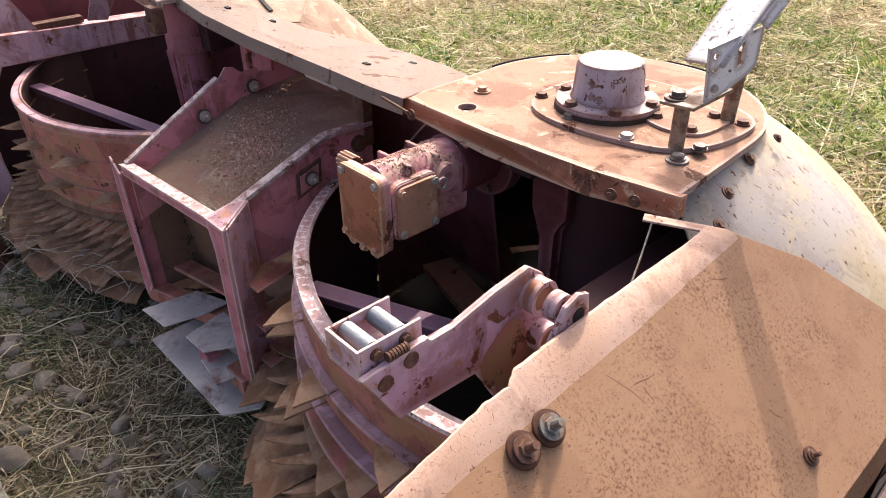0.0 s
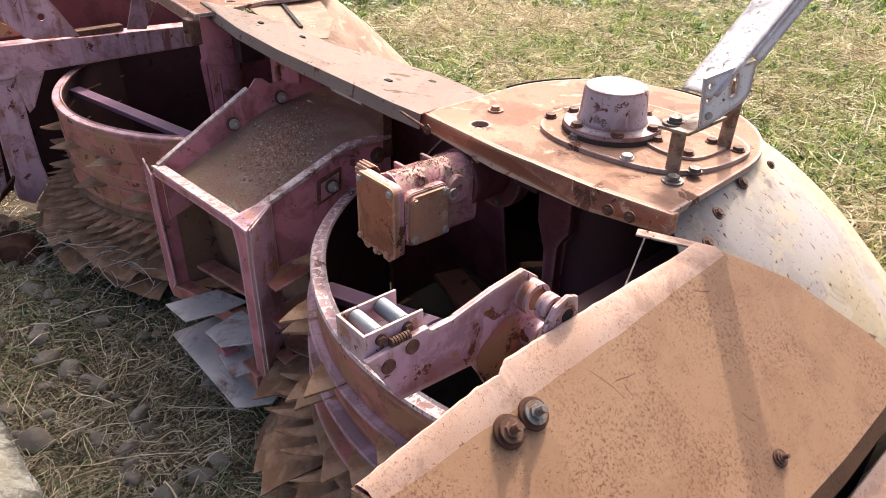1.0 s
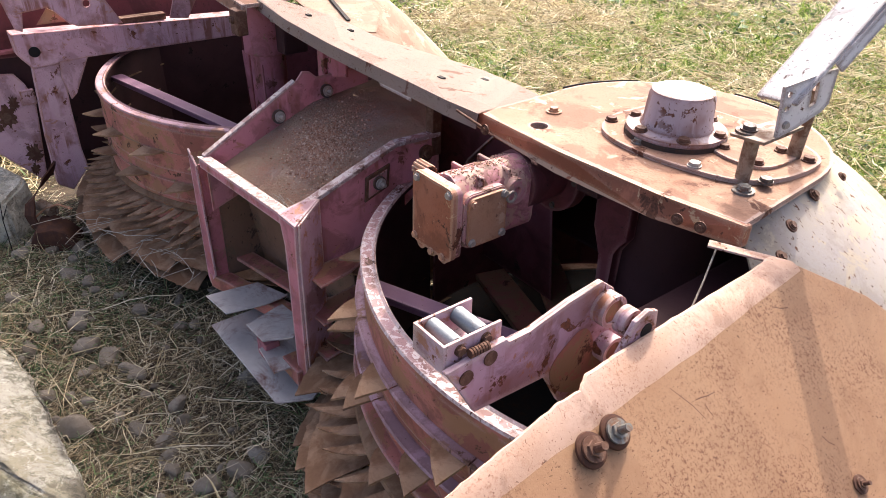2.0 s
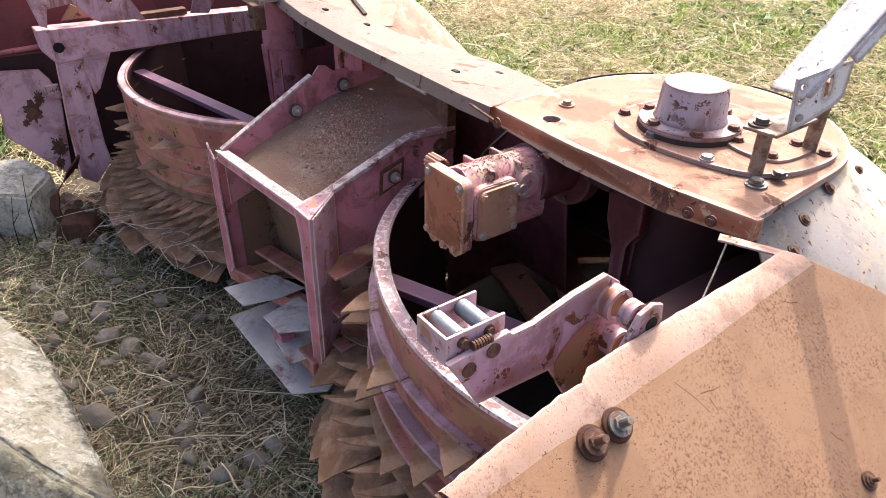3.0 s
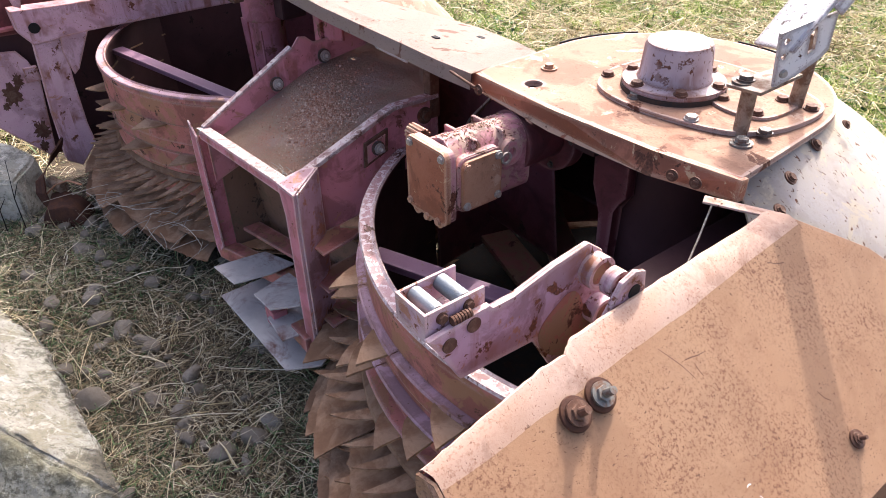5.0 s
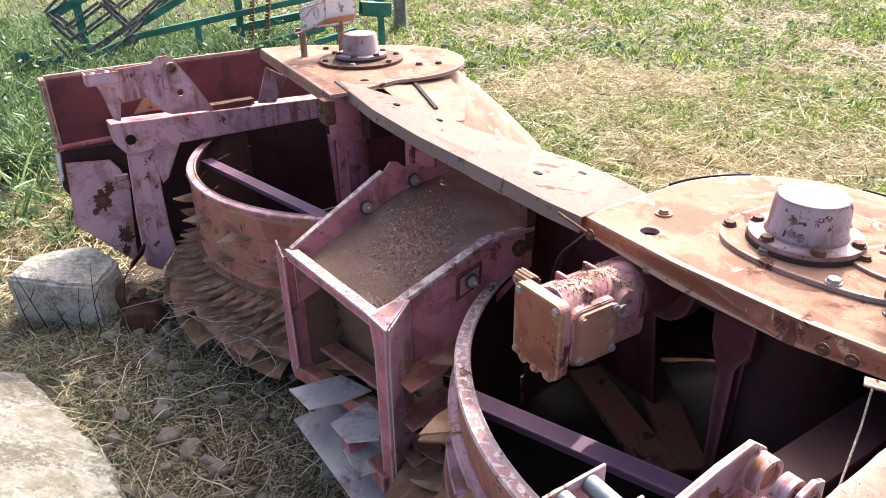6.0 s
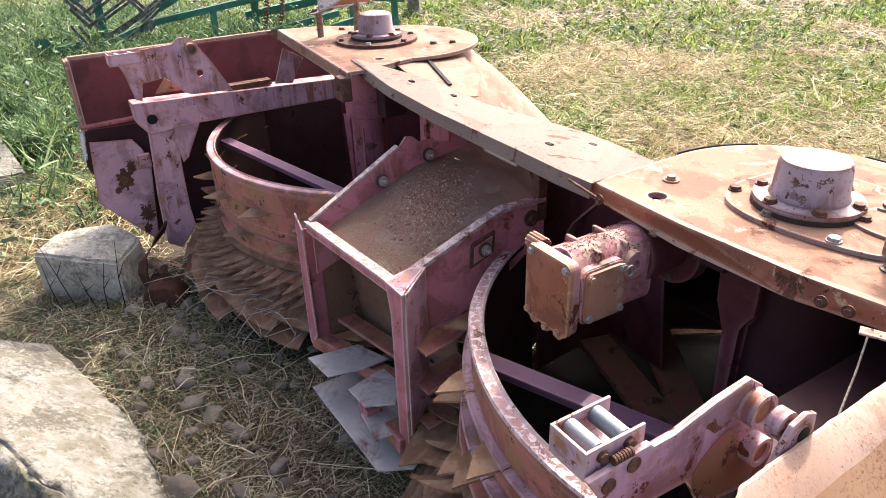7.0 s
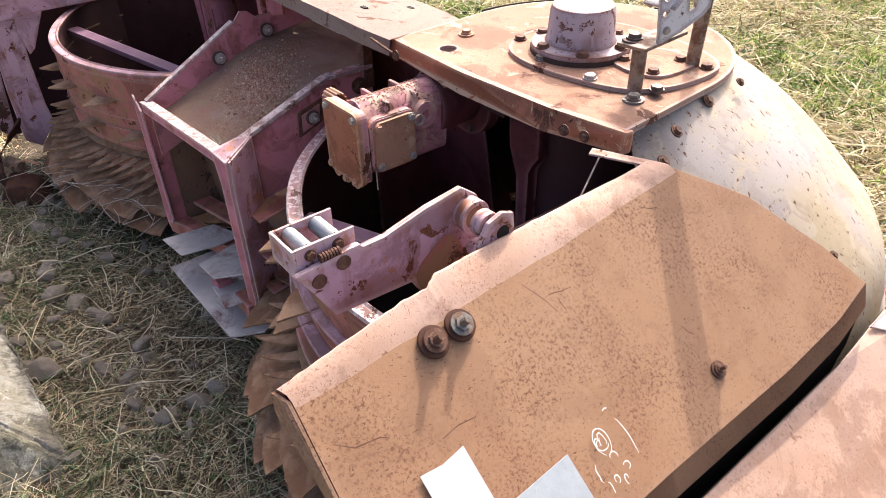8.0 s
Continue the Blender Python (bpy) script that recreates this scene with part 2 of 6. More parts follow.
def chute_dirt():
    k = Nodes("dirt_caked_chute_floor")
    big, fine = k.noise(6, 7, 0.7, 0.9), k.noise(190, 6, 0.8)
    colour = k.mix(k.step(big, 0.36, 0.64), (0.275, 0.185, 0.115), (0.365, 0.255, 0.17))
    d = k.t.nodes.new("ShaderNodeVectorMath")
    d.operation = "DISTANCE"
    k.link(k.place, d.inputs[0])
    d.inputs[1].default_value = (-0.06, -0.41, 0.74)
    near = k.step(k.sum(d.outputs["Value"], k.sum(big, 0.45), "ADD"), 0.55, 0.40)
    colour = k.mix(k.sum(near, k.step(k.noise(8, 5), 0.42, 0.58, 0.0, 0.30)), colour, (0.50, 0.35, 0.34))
    grains = k.sum(k.step(k.sum(k.sum(fine, 0.68), k.sum(k.noise(14, 5, 0.65, 0.3), 0.32), "ADD"), 0.48, 0.54), near)
    colour = k.mix(grains, colour, k.mix(k.noise(200, 3), (0.30, 0.13, 0.08), (0.48, 0.29, 0.20)))
    colour = k.mix(k.step(k.noise(240, 3), 0.66, 0.70, 0, 0.7), colour, (0.48, 0.40, 0.31))
    return k.done(colour, 0.95, 0, k.sum(k.sum(fine, 0.6), k.sum(grains, 0.5), "ADD"), 1.0, 0.006)


def concrete(name, main, alt, dirt):
    k = Nodes(name)
    big, fine = k.noise(6, 8, 0.7, 0.5), k.noise(70, 7, 0.75)
    colour = k.mix(k.step(big, 0.35, 0.65), main, alt)
    moss = k.noise(9, 10, 0.78, 0.4, k.stretched(1.0, 0.8, 1.0))
    colour = k.mix(k.step(moss, 0.46, 0.56, 0, 0.9), colour, dirt)
    colour = k.mix(k.step(k.sum(k.sum(k.noise(46, 9, 0.8, 0.2), 0.6), k.sum(k.noise(4.5, 5, 0.7), 0.4), "ADD"), 0.505, 0.545, 0, 0.8), colour, tuple(0.5 * v for v in dirt))
    colour = k.mix(k.step(k.noise(19, 9, 0.75, 0.6), 0.56, 0.61, 0, 0.7), colour, tuple(min(1.25 * v, 0.85) for v in main))
    colour = k.mix(k.step(fine, 0.56, 0.66, 0, 0.7), colour, tuple(0.3 * v for v in main))
    grain = k.sum(k.sum(fine, 0.6), k.sum(k.cells(38), 0.5), "ADD")
    return k.done(colour, 0.93, 0, k.sum(grain, k.sum(moss, 0.4), "ADD"), 1.0, 0.012)


def strand_paint(name, stops, rough=0.65, through_light=0.25):
    """Stems and blades: every one takes its own shade."""
    k = Nodes(name)
    ramp = k.t.nodes.new("ShaderNodeValToRGB")
    ramp.color_ramp.interpolation = "LINEAR"
    els = ramp.color_ramp.elements
    while len(els) < len(stops):
        els.new(0.5)
    for el, (at, c) in zip(els, stops):
        el.position, el.color = at, (*c, 1)
    k.link(k.per_island(), ramp.inputs["Fac"])
    k.shader.inputs["Specular IOR Level"].default_value = 0.35
    out = k.done(ramp.outputs["Color"], rough)
    leaf = k.t.nodes.new("ShaderNodeBsdfTranslucent")
    k.link(ramp.outputs["Color"], leaf.inputs["Color"])
    both = k.t.nodes.new("ShaderNodeMixShader")
    both.inputs[0].default_value = through_light
    k.link(k.shader.outputs[0], both.inputs[1]), k.link(leaf.outputs[0], both.inputs[2])
    k.link(both.outputs[0], k.t.nodes["Material Output"].inputs["Surface"])
    return out


def soil():
    k = Nodes("thatch_and_soil")
    big, mid, fine = k.noise(0.55, 5, 0.6, 0.5), k.noise(5, 7, 0.7, 1.0), k.noise(60, 6, 0.8, 1.0)
    straw = k.mix(fine, (0.010, 0.0075, 0.005), (0.14, 0.095, 0.056))
    turf = k.mix(fine, (0.006, 0.009, 0.003), (0.08, 0.095, 0.03))
    colour = k.mix(k.step(k.sum(k.sum(big, 0.6), k.sum(mid, 0.4), "ADD"), 0.44, 0.56), straw, turf)
    return k.done(colour, 0.95, 0, k.sum(fine, mid, "ADD"), 1.0, 0.03)


DIRT = chute_dirt()
CRUMB = strand_paint("dirt_crumbs", [(0.0, (0.20, 0.10, 0.06)), (0.35, (0.39, 0.20, 0.125)), (0.7, (0.50, 0.31, 0.21)), (1.0, (0.62, 0.48, 0.36))], 0.95, 0.0)
# Dirt brown taken darker to hold the shade inside the chute.
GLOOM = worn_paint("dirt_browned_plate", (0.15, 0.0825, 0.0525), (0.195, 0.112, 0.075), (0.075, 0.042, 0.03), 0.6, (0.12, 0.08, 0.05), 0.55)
CONCRETE = concrete("pale_concrete", (0.29, 0.278, 0.24), (0.235, 0.218, 0.178), (0.17, 0.15, 0.105))
CONCRETE_END = concrete("dark_mossy_concrete", (0.22, 0.213, 0.175), (0.18, 0.17, 0.13), (0.12, 0.108, 0.066))
CONCRETE_GREY = concrete("grey_concrete", (0.58, 0.53, 0.42), (0.48, 0.44, 0.34), (0.38, 0.34, 0.25))


def pebble():
    k = Nodes("river_stone")
    tone = k.per_object()
    colour = k.mix(tone, (0.19, 0.155, 0.115), (0.33, 0.285, 0.225))
    colour = k.mix(k.step(k.noise(3.0, 6, 0.7), 0.42, 0.62, 0.0, 0.5), colour, (0.14, 0.11, 0.075))
    return k.done(colour, 0.9, 0, k.noise(9, 8, 0.75), 0.5, 0.05)


STONE = pebble()
SOIL = soil()
HAY = strand_paint("dry_hay_stems", [(0.0, (0.08, 0.055, 0.025)), (0.25, (0.33, 0.25, 0.12)), (0.6, (0.60, 0.50, 0.29)), (1.0, (0.78, 0.70, 0.48))])
LITTER = strand_paint("brown_litter_stems", [(0.0, (0.04, 0.024, 0.012)), (0.35, (0.225, 0.162, 0.09)), (0.75, (0.57, 0.47, 0.295)), (1.0, (0.90, 0.83, 0.62))])
WEED = strand_paint("weed_leaves", [(0.0, (0.02, 0.04, 0.016)), (0.4, (0.075, 0.135, 0.052)), (0.8, (0.17, 0.27, 0.105)), (1.0, (0.34, 0.46, 0.20))], 0.5, 0.35)
GRASS = strand_paint("green_grass_blades", [(0.0, (0.018, 0.036, 0.008)), (0.3, (0.085, 0.155, 0.022)), (0.75, (0.29, 0.40, 0.07)), (1.0, (0.62, 0.60, 0.28))], 0.5, 0.4)
POST = bare_metal("tan_grey_post_steel", (0.30, 0.215, 0.15), (0.19, 0.10, 0.055), 0.52, 0.6, 0.1, 45.0)
ROPE = bare_metal("pale_twine", (0.55, 0.5, 0.42), (0.4, 0.33, 0.25), 0.5, 0.9, 0.0, 200.0)
PAPER = bare_metal("white_paper", (0.68, 0.68, 0.70), (0.62, 0.62, 0.63), 0.7, 0.6, 0.0, 30.0)
PLATE_GREY = bare_metal("grey_aluminium_label", (0.42, 0.45, 0.45), (0.36, 0.38, 0.38), 0.6, 0.5, 0.2, 10.0)
CHALK = bare_metal("white_chalk", (0.85, 0.82, 0.76), (0.7, 0.6, 0.5), 0.6, 0.9, 0.0, 150.0)


# ---- mesh helpers ----
def part(name, bm, material, parent=None, label="", smooth=False):
    bmesh.ops.recalc_face_normals(bm, faces=bm.faces)
    me = bpy.data.meshes.new(name)
    bm.to_mesh(me)
    bm.free()
    for mat in material if isinstance(material, (list, tuple)) else (material,):
        me.materials.append(mat)
    if smooth:
        me.shade_smooth()
        me.set_sharp_from_angle(angle=radians(38))
    ob = new(name, me)
    ob.parent = parent
    return tagged(ob, label=label)


def prism(bm, pts, vec, bevel=0.0):
    """A flat outline pts, pushed along vec."""
    a = [bm.verts.new(p) for p in pts]
    b = [bm.verts.new(Vector(p) + Vector(vec)) for p in pts]
    faces = [bm.faces.new(a), bm.faces.new(b[::-1])]
    for i in range(len(a)):
        faces.append(bm.faces.new((a[i], b[i], b[i - 1], a[i - 1])))
    if bevel:
        edges = {e for f in faces for e in f.edges}
        bmesh.ops.bevel(bm, geom=list(edges), offset=bevel, segments=2, profile=0.6, affect="EDGES", clamp_overlap=True)
    return bm


def sheet(pts, thick=0.005, bevel=0.0015, bm=None):
    """A flat piece of plate with the outline pts; thick goes against the outline's normal."""
    bm = bm or bmesh.new()
    v = [Vector(p) for p in pts]
    normal = Vector((0, 0, 0))
    for i in range(len(v)):
        normal += v[i - 1].cross(v[i])
    return prism(bm, v, -normal.normalized() * thick, bevel)


def box(x0, x1, y0, y1, z0, z1, bevel=0.003, bm=None):
    bm = bm or bmesh.new()
    return prism(bm, [(x0, y0, z0), (x1, y0, z0), (x1, y1, z0), (x0, y1, z0)], (0, 0, z1 - z0), bevel)


def beam(p0, p1, w, h, bm=None, up=(0, 0, 1), bevel=0.003):
    """A bar of w by h from p0 to p1."""
    bm = bm or bmesh.new()
    p0, p1 = Vector(p0), Vector(p1)
    d = (p1 - p0).normalized()
    side = d.cross(Vector(up)).normalized() * w / 2
    top = side.cross(d).normalized() * h / 2
    return prism(bm, [p0 - side - top, p0 + side - top, p0 + side + top, p0 - side + top], p1 - p0, bevel)


def tube(p0, p1, r0, r1=None, seg=20, bm=None, cap=True, hole=0.0):
    """A round bar, or a pipe with a hole."""
    bm = bm or bmesh.new()
    r1 = r0 if r1 is None else r1
    p0, p1 = Vector(p0), Vector(p1)
    q = (p1 - p0).to_track_quat("Z", "Y").to_matrix()
    ring = lambda p, r: [bm.verts.new(p + q @ Vector((r * math.cos(a), r * math.sin(a), 0))) for a in (2 * math.pi * i / seg for i in range(seg))]
    rows = [ring(p0, r0), ring(p1, r1)]
    if hole:
        rows += [ring(p1, hole), ring(p0, hole), rows[0]]
    for a, b in zip(rows, rows[1:]):
        for i in range(seg):
            bm.faces.new((a[i - 1], a[i], b[i], b[i - 1]))
    if cap and not hole:
        bm.faces.new(rows[0][::-1]), bm.faces.new(rows[1])
    return bm


def lathe(profile, seg=96, centre=(0, 0), start=0.0, sweep=360.0, bm=None, wobble=0.0, closed=True):
    """A profile of (r, z) turned round an upright axis."""
    bm = bm or bmesh.new()
    whole = sweep >= 360
    n = seg if whole else seg + 1
    rows = []
    for i in range(n):
        a = radians(start + sweep * i / seg)
        k = 1 + wobble * noise.noise((3 * math.cos(a), 3 * math.sin(a), 0))
        rows.append([bm.verts.new((centre[0] + r * k * math.cos(a), centre[1] + r * k * math.sin(a), z)) for r, z in profile])
    m = len(profile)
    for i in range(n if whole else n - 1):
        a, b = rows[i], rows[(i + 1) % n]
        for j in range(m if closed else m - 1):
            bm.faces.new((a[j], b[j], b[(j + 1) % m], a[(j + 1) % m]))
    if not whole and closed:
        bm.faces.new(rows[0][::-1]), bm.faces.new(rows[-1])
    return bm


def holed(outer, holes, z0, z1, bm=None):
    """A level plate with openings right through it."""
    bm = bm or bmesh.new()
    loops = []
    for z in (z1, z0):
        edges = []
        these = []
        for loop in [outer, *holes]:
            vs = [bm.verts.new((x, y, z)) for x, y in loop]
            these.append(vs)
            edges += [bm.edges.new((vs[i - 1], vs[i])) for i in range(len(vs))]
        bmesh.ops.triangle_fill(bm, use_beauty=True, use_dissolve=False, edges=edges)
        loops.append(these)
    for top, low in zip(*loops):
        for i in range(len(top)):
            bm.faces.new((top[i - 1], top[i], low[i], low[i - 1]))
    return bm


def arc(cx, cy, r, a0, a1, n):
    return [(cx + r * math.cos(radians(a0 + (a1 - a0) * i / (n - 1))), cy + r * math.sin(radians(a0 + (a1 - a0) * i / (n - 1)))) for i in range(n)]


def roughened(bm, amount, scale, cuts=0):
    if cuts:
        bmesh.ops.subdivide_edges(bm, edges=bm.edges, cuts=cuts, use_grid_fill=True)
    for v in bm.verts:
        v.co += Vector(noise.noise_vector(v.co * scale)) * amount
    return bm


def bolt_mesh(kind):
    """A hexagon head on a washer; stud: a nut with the thread's end standing out."""
    bm = bmesh.new()
    if kind in ("washer", "stud", "disc"):
        tube((0, 0, -0.001), (0, 0, 0.004), 0.021 if kind == "washer" else 0.026, seg=20, bm=bm)
    base = 0.004 if kind in ("washer", "stud", "nut") else 0.0
    if kind in ("plain", "washer"):
        tube((0, 0, base - 0.001), (0, 0, base + 0.003), 0.0145, seg=16, bm=bm)
    if kind != "disc":
        tube((0, 0, base + 0.002), (0, 0, base + 0.0095), 0.0125, 0.0115, seg=6, bm=bm)
    if kind in ("stud", "nut"):
        tube((0, 0, base + 0.001), (0, 0, base + 0.005), 0.018, seg=18, bm=bm)
        tube((0, 0, base + 0.009), (0, 0, base + 0.028), 0.0066, 0.0058, seg=12, bm=bm)
    bmesh.ops.recalc_face_normals(bm, faces=bm.faces)
    me = bpy.data.meshes.new("bolt")
    bm.to_mesh(me)
    bm.free()
    return me


BOLTS = {}


def bolt(at, normal, parent, size=1.0, kind="plain", material=None, turn=0.0):
    """One bolt head on a surface, as a part of its own."""
    material = material or RUST
    key = (kind, material.name)
    if key not in BOLTS:
        BOLTS[key] = bolt_mesh(kind)
        BOLTS[key].materials.append(material)
    ob = new("bolt", BOLTS[key])
    ob.parent = parent
    q = Vector(normal).to_track_quat("Z", "Y").to_matrix().to_4x4()
    ob.matrix_basis = Matrix.Translation(at) @ q @ pose(0, 0, 0, 0, 0, turn + 37 * len(scene.objects) % 60) @ Matrix.Scale(size, 4)
    return ob


def washer_bolt(at, normal, parent, size=1.0):
    """A grey nut on a dark washer."""
    bolt(at, normal, parent, size, "disc", OLD_STEEL)
    bolt(Vector(at) + Vector(normal).normalized() * 0.003 * size, normal, parent, size * 1.1, "nut", ZINC)


# ---- the ground ----
def rise(x, y):
    """The height of the ground."""
    return 0.018 * np.sin(1.7 * x + 0.4) * np.cos(1.3 * y) + 0.012 * np.sin(4.1 * x - 2.3 * y) + 0.006 * np.sin(9 * x + 3) * np.sin(8 * y)


def from_arrays(name, verts, faces, material):
    me = bpy.data.meshes.new(name)
    me.vertices.add(len(verts)), me.loops.add(faces.size), me.polygons.add(len(faces))
    me.vertices.foreach_set("co", verts.astype(np.float32).ravel())
    me.loops.foreach_set("vertex_index", faces.astype(np.int32).ravel())
    me.polygons.foreach_set("loop_start", np.arange(0, faces.size, faces.shape[1], dtype=np.int32))
    me.update(calc_edges=True)
    me.materials.append(material)
    return new(name, me)


def ground():
    s = np.linspace(-1, 1, 261)
    grid = 9 * s + 190 * s**7
    x, y = np.meshgrid(grid - 0.5, grid + 5.0)
    far = np.clip((np.hypot(x, y - 4) - 6) / 10, 0, 1)
    z = rise(x, y) * (1 - far)
    n = len(s)
    i = np.arange(n * n).reshape(n, n)
    faces = np.stack([i[:-1, :-1], i[:-1, 1:], i[1:, 1:], i[1:, :-1]], -1).reshape(-1, 4)
    ob = from_arrays("ground", np.stack([x, y, z], -1).reshape(-1, 3), faces, SOIL)
    tagged(ob, "uneven field ground with dry thatch and turf", "ground", kind="structure")


ground()

# ---- the harvester header ----
header = new("harvester_header")
header.matrix_world = pose(-0.185, 2.09, 0, 0, 0, -46.22)
tagged(header, "old rotary maize header in faded pink and orange paint on grass", "harvester header")


def in_front(a, first, sweep):
    return (a - first) % 360 < sweep


def drum(cx, cy, zr, first, span, rows, blades, label, rim):
    """A gathering drum: rim, wall, hooked ledge rings, a flared foot, and the combs and knives under it."""
    side = -1 if cx > 0 else 1
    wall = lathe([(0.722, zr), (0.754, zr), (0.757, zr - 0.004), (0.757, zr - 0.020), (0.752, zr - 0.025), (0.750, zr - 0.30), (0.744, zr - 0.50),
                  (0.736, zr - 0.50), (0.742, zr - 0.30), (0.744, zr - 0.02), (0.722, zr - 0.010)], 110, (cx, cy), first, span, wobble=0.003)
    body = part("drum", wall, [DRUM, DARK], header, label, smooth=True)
    # Inward faces take the near-black red, in place of shade inside the drum.
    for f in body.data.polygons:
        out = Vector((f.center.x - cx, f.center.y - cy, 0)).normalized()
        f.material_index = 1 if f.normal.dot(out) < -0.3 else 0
    part("rear_wall", lathe([(0.659, 0.60), (0.665, 0.60), (0.665, 0.24), (0.659, 0.24)], 70, (cx - 0.02, cy - 0.05), first + span, 360 - span, wobble=0.003), SHIELD, body, "dark red wall at the back of the drum", smooth=True)
    lip = lathe([(0.722, zr + 0.001), (0.726, zr + 0.006), (0.732, zr + 0.001)], 110, (cx, cy), first, span, wobble=0.003)
    part("rim_bead", lip, rim, body, smooth=True)
    part("rim_face", lathe([(0.727, zr + 0.0015), (0.755, zr + 0.0015), (0.7585, zr - 0.004), (0.727, zr - 0.004)], 110, (cx, cy), first, span, wobble=0.003), rim, body, "scraped rim", smooth=True)
    for n, (drop, r, off, skin) in enumerate(rows):
        z0, z1 = zr - drop, zr - drop - 0.075
        for i in range(20):
            a0 = off + 18 * i
            if not in_front(a0, first, span - 18):
                continue
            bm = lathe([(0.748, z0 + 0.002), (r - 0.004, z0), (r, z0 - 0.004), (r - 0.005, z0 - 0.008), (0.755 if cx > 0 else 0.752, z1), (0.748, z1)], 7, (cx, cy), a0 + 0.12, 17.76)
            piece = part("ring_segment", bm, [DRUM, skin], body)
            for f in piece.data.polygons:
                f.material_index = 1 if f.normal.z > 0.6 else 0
            place = pose(cx, cy, z0 - 0.001 - 0.002 * (i % 3), 0, 0, a0 + (15.6 if side < 0 else 2.4))
            tooth = new("tooth", TOOTH)
            tooth.parent = body
            tooth.matrix_basis = place @ pose(r - 0.005, 0, 0, random.uniform(-4, 4), random.uniform(2, 9), side * random.uniform(-5, 5)) @ Matrix.Diagonal((1.0 if cx > 0 else 1.15, -side * (1.0 if cx > 0 else 1.25), 1, 1))
    if cx < 0:
        prof = [(0.746, zr - 0.300), (0.754, zr - 0.302), (0.762, zr - 0.312), (0.762, zr - 0.320), (0.746, zr - 0.324)]
    else:
        prof = [(0.746, zr - 0.345), (0.766, zr - 0.348), (0.787, zr - 0.360), (0.790, zr - 0.372), (0.780, zr - 0.382), (0.746, zr - 0.385)]
    part("collar", lathe(prof, 120, (cx, cy), first, span, wobble=0.010), KNIFE, body, "dust-caked collar bar", smooth=True)
    for mesh, z, off, dip, size, step, begin, sweep in blades:
        for i in range(round(360 / step)):
            a = off + step * i
            if not in_front(a, begin, sweep):
                continue
            f = new(mesh.name.split(".")[0], mesh)
            f.parent = body
            f.matrix_basis = pose(cx, cy, z + random.uniform(-0.004, 0.004), 0, 0, a + random.uniform(-1.2, 1.2)) @ pose(0.76, 0, 0, random.uniform(-5, 5) - 2.5 * side, dip + random.uniform(-3.5, 3.5), 0) @ pose(-0.76, 0, 0) @ Matrix.Diagonal((size, size, 1, 1))
    # Black discs stand for the unlit drum bottom, over sunlit ground.
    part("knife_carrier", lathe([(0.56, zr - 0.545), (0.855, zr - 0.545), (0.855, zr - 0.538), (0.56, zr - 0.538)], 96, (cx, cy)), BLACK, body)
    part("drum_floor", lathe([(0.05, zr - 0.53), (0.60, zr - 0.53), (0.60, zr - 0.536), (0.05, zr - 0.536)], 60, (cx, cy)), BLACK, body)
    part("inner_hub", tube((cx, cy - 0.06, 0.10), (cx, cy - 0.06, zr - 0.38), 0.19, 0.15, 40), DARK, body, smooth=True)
    return body


def flat_mesh(name, outline, thick, material):
    bm = prism(bmesh.new(), [(x, y, 0) for x, y in outline], (0, 0, -thick))
    bmesh.ops.recalc_face_normals(bm, faces=bm.faces)
    me = bpy.data.meshes.new(name)
    bm.to_mesh(me)
    bm.free()
    me.materials.append(material)
    return me


TOOTH = flat_mesh("tooth", [(-0.01, -0.060), (0.010, -0.054), (0.030, -0.038), (0.048, -0.014), (0.068, 0.020), (0.048, 0.021), (0.012, 0.024), (-0.01, 0.024)], 0.006, KNIFE)
at = lambda r, a: (r * math.cos(radians(a)), r * math.sin(radians(a)))


def comb(teeth, root, reach, lag, slim=0.62):
    """A curved blade of 24 degrees with a row of slim pointed horns; lag: degrees by which the tips trail."""
    pts = [at(0.752, 12 - 6 * i) for i in range(5)]
    wide = 24 / teeth
    for i in range(teeth):
        a, r = -12 + wide * (i + 0.5), reach + random.uniform(-0.022, 0.014)
        d, t, w = r - root, lag + random.uniform(-0.6, 0.6), 0.5 * wide * slim * random.uniform(0.8, 1.15)
        low, high = [], []
        for k, half in ((0.0, 1.25), (0.10, 0.95), (0.30, 0.84), (0.55, 0.62), (0.80, 0.34)):
            m = a + t * k ** 1.6
            low.append(at(root + k * d, m - half * w))
            high.append(at(root + k * d, m + half * w))
        pts += low + [at(r, a + t)] + high[::-1]
    return flat_mesh("toothed_blade", pts, 0.005, KNIFE)


def saw_knife(wide, r0, r1, notch):
    """A broad flat knife: its outer edge runs out to a point and is finely serrated."""
    pts = [at(0.752, wide / 2), at(0.752, 0), at(0.752, -wide / 2)]
    n = round(wide / notch)
    for i in range(n):
        k = i / n
        a, r = -wide / 2 + wide * k, r0 + (r1 - r0) * (k ** 0.8)
        pts += [at(r, a), at(r + random.uniform(0.001, 0.010), a + random.uniform(0.45, 0.8) * notch)]
    return flat_mesh("knife", pts + [at(r1, wide / 2 + 0.6), at(r1 - 0.05, wide / 2 + 0.2)], 0.004, KNIFE)


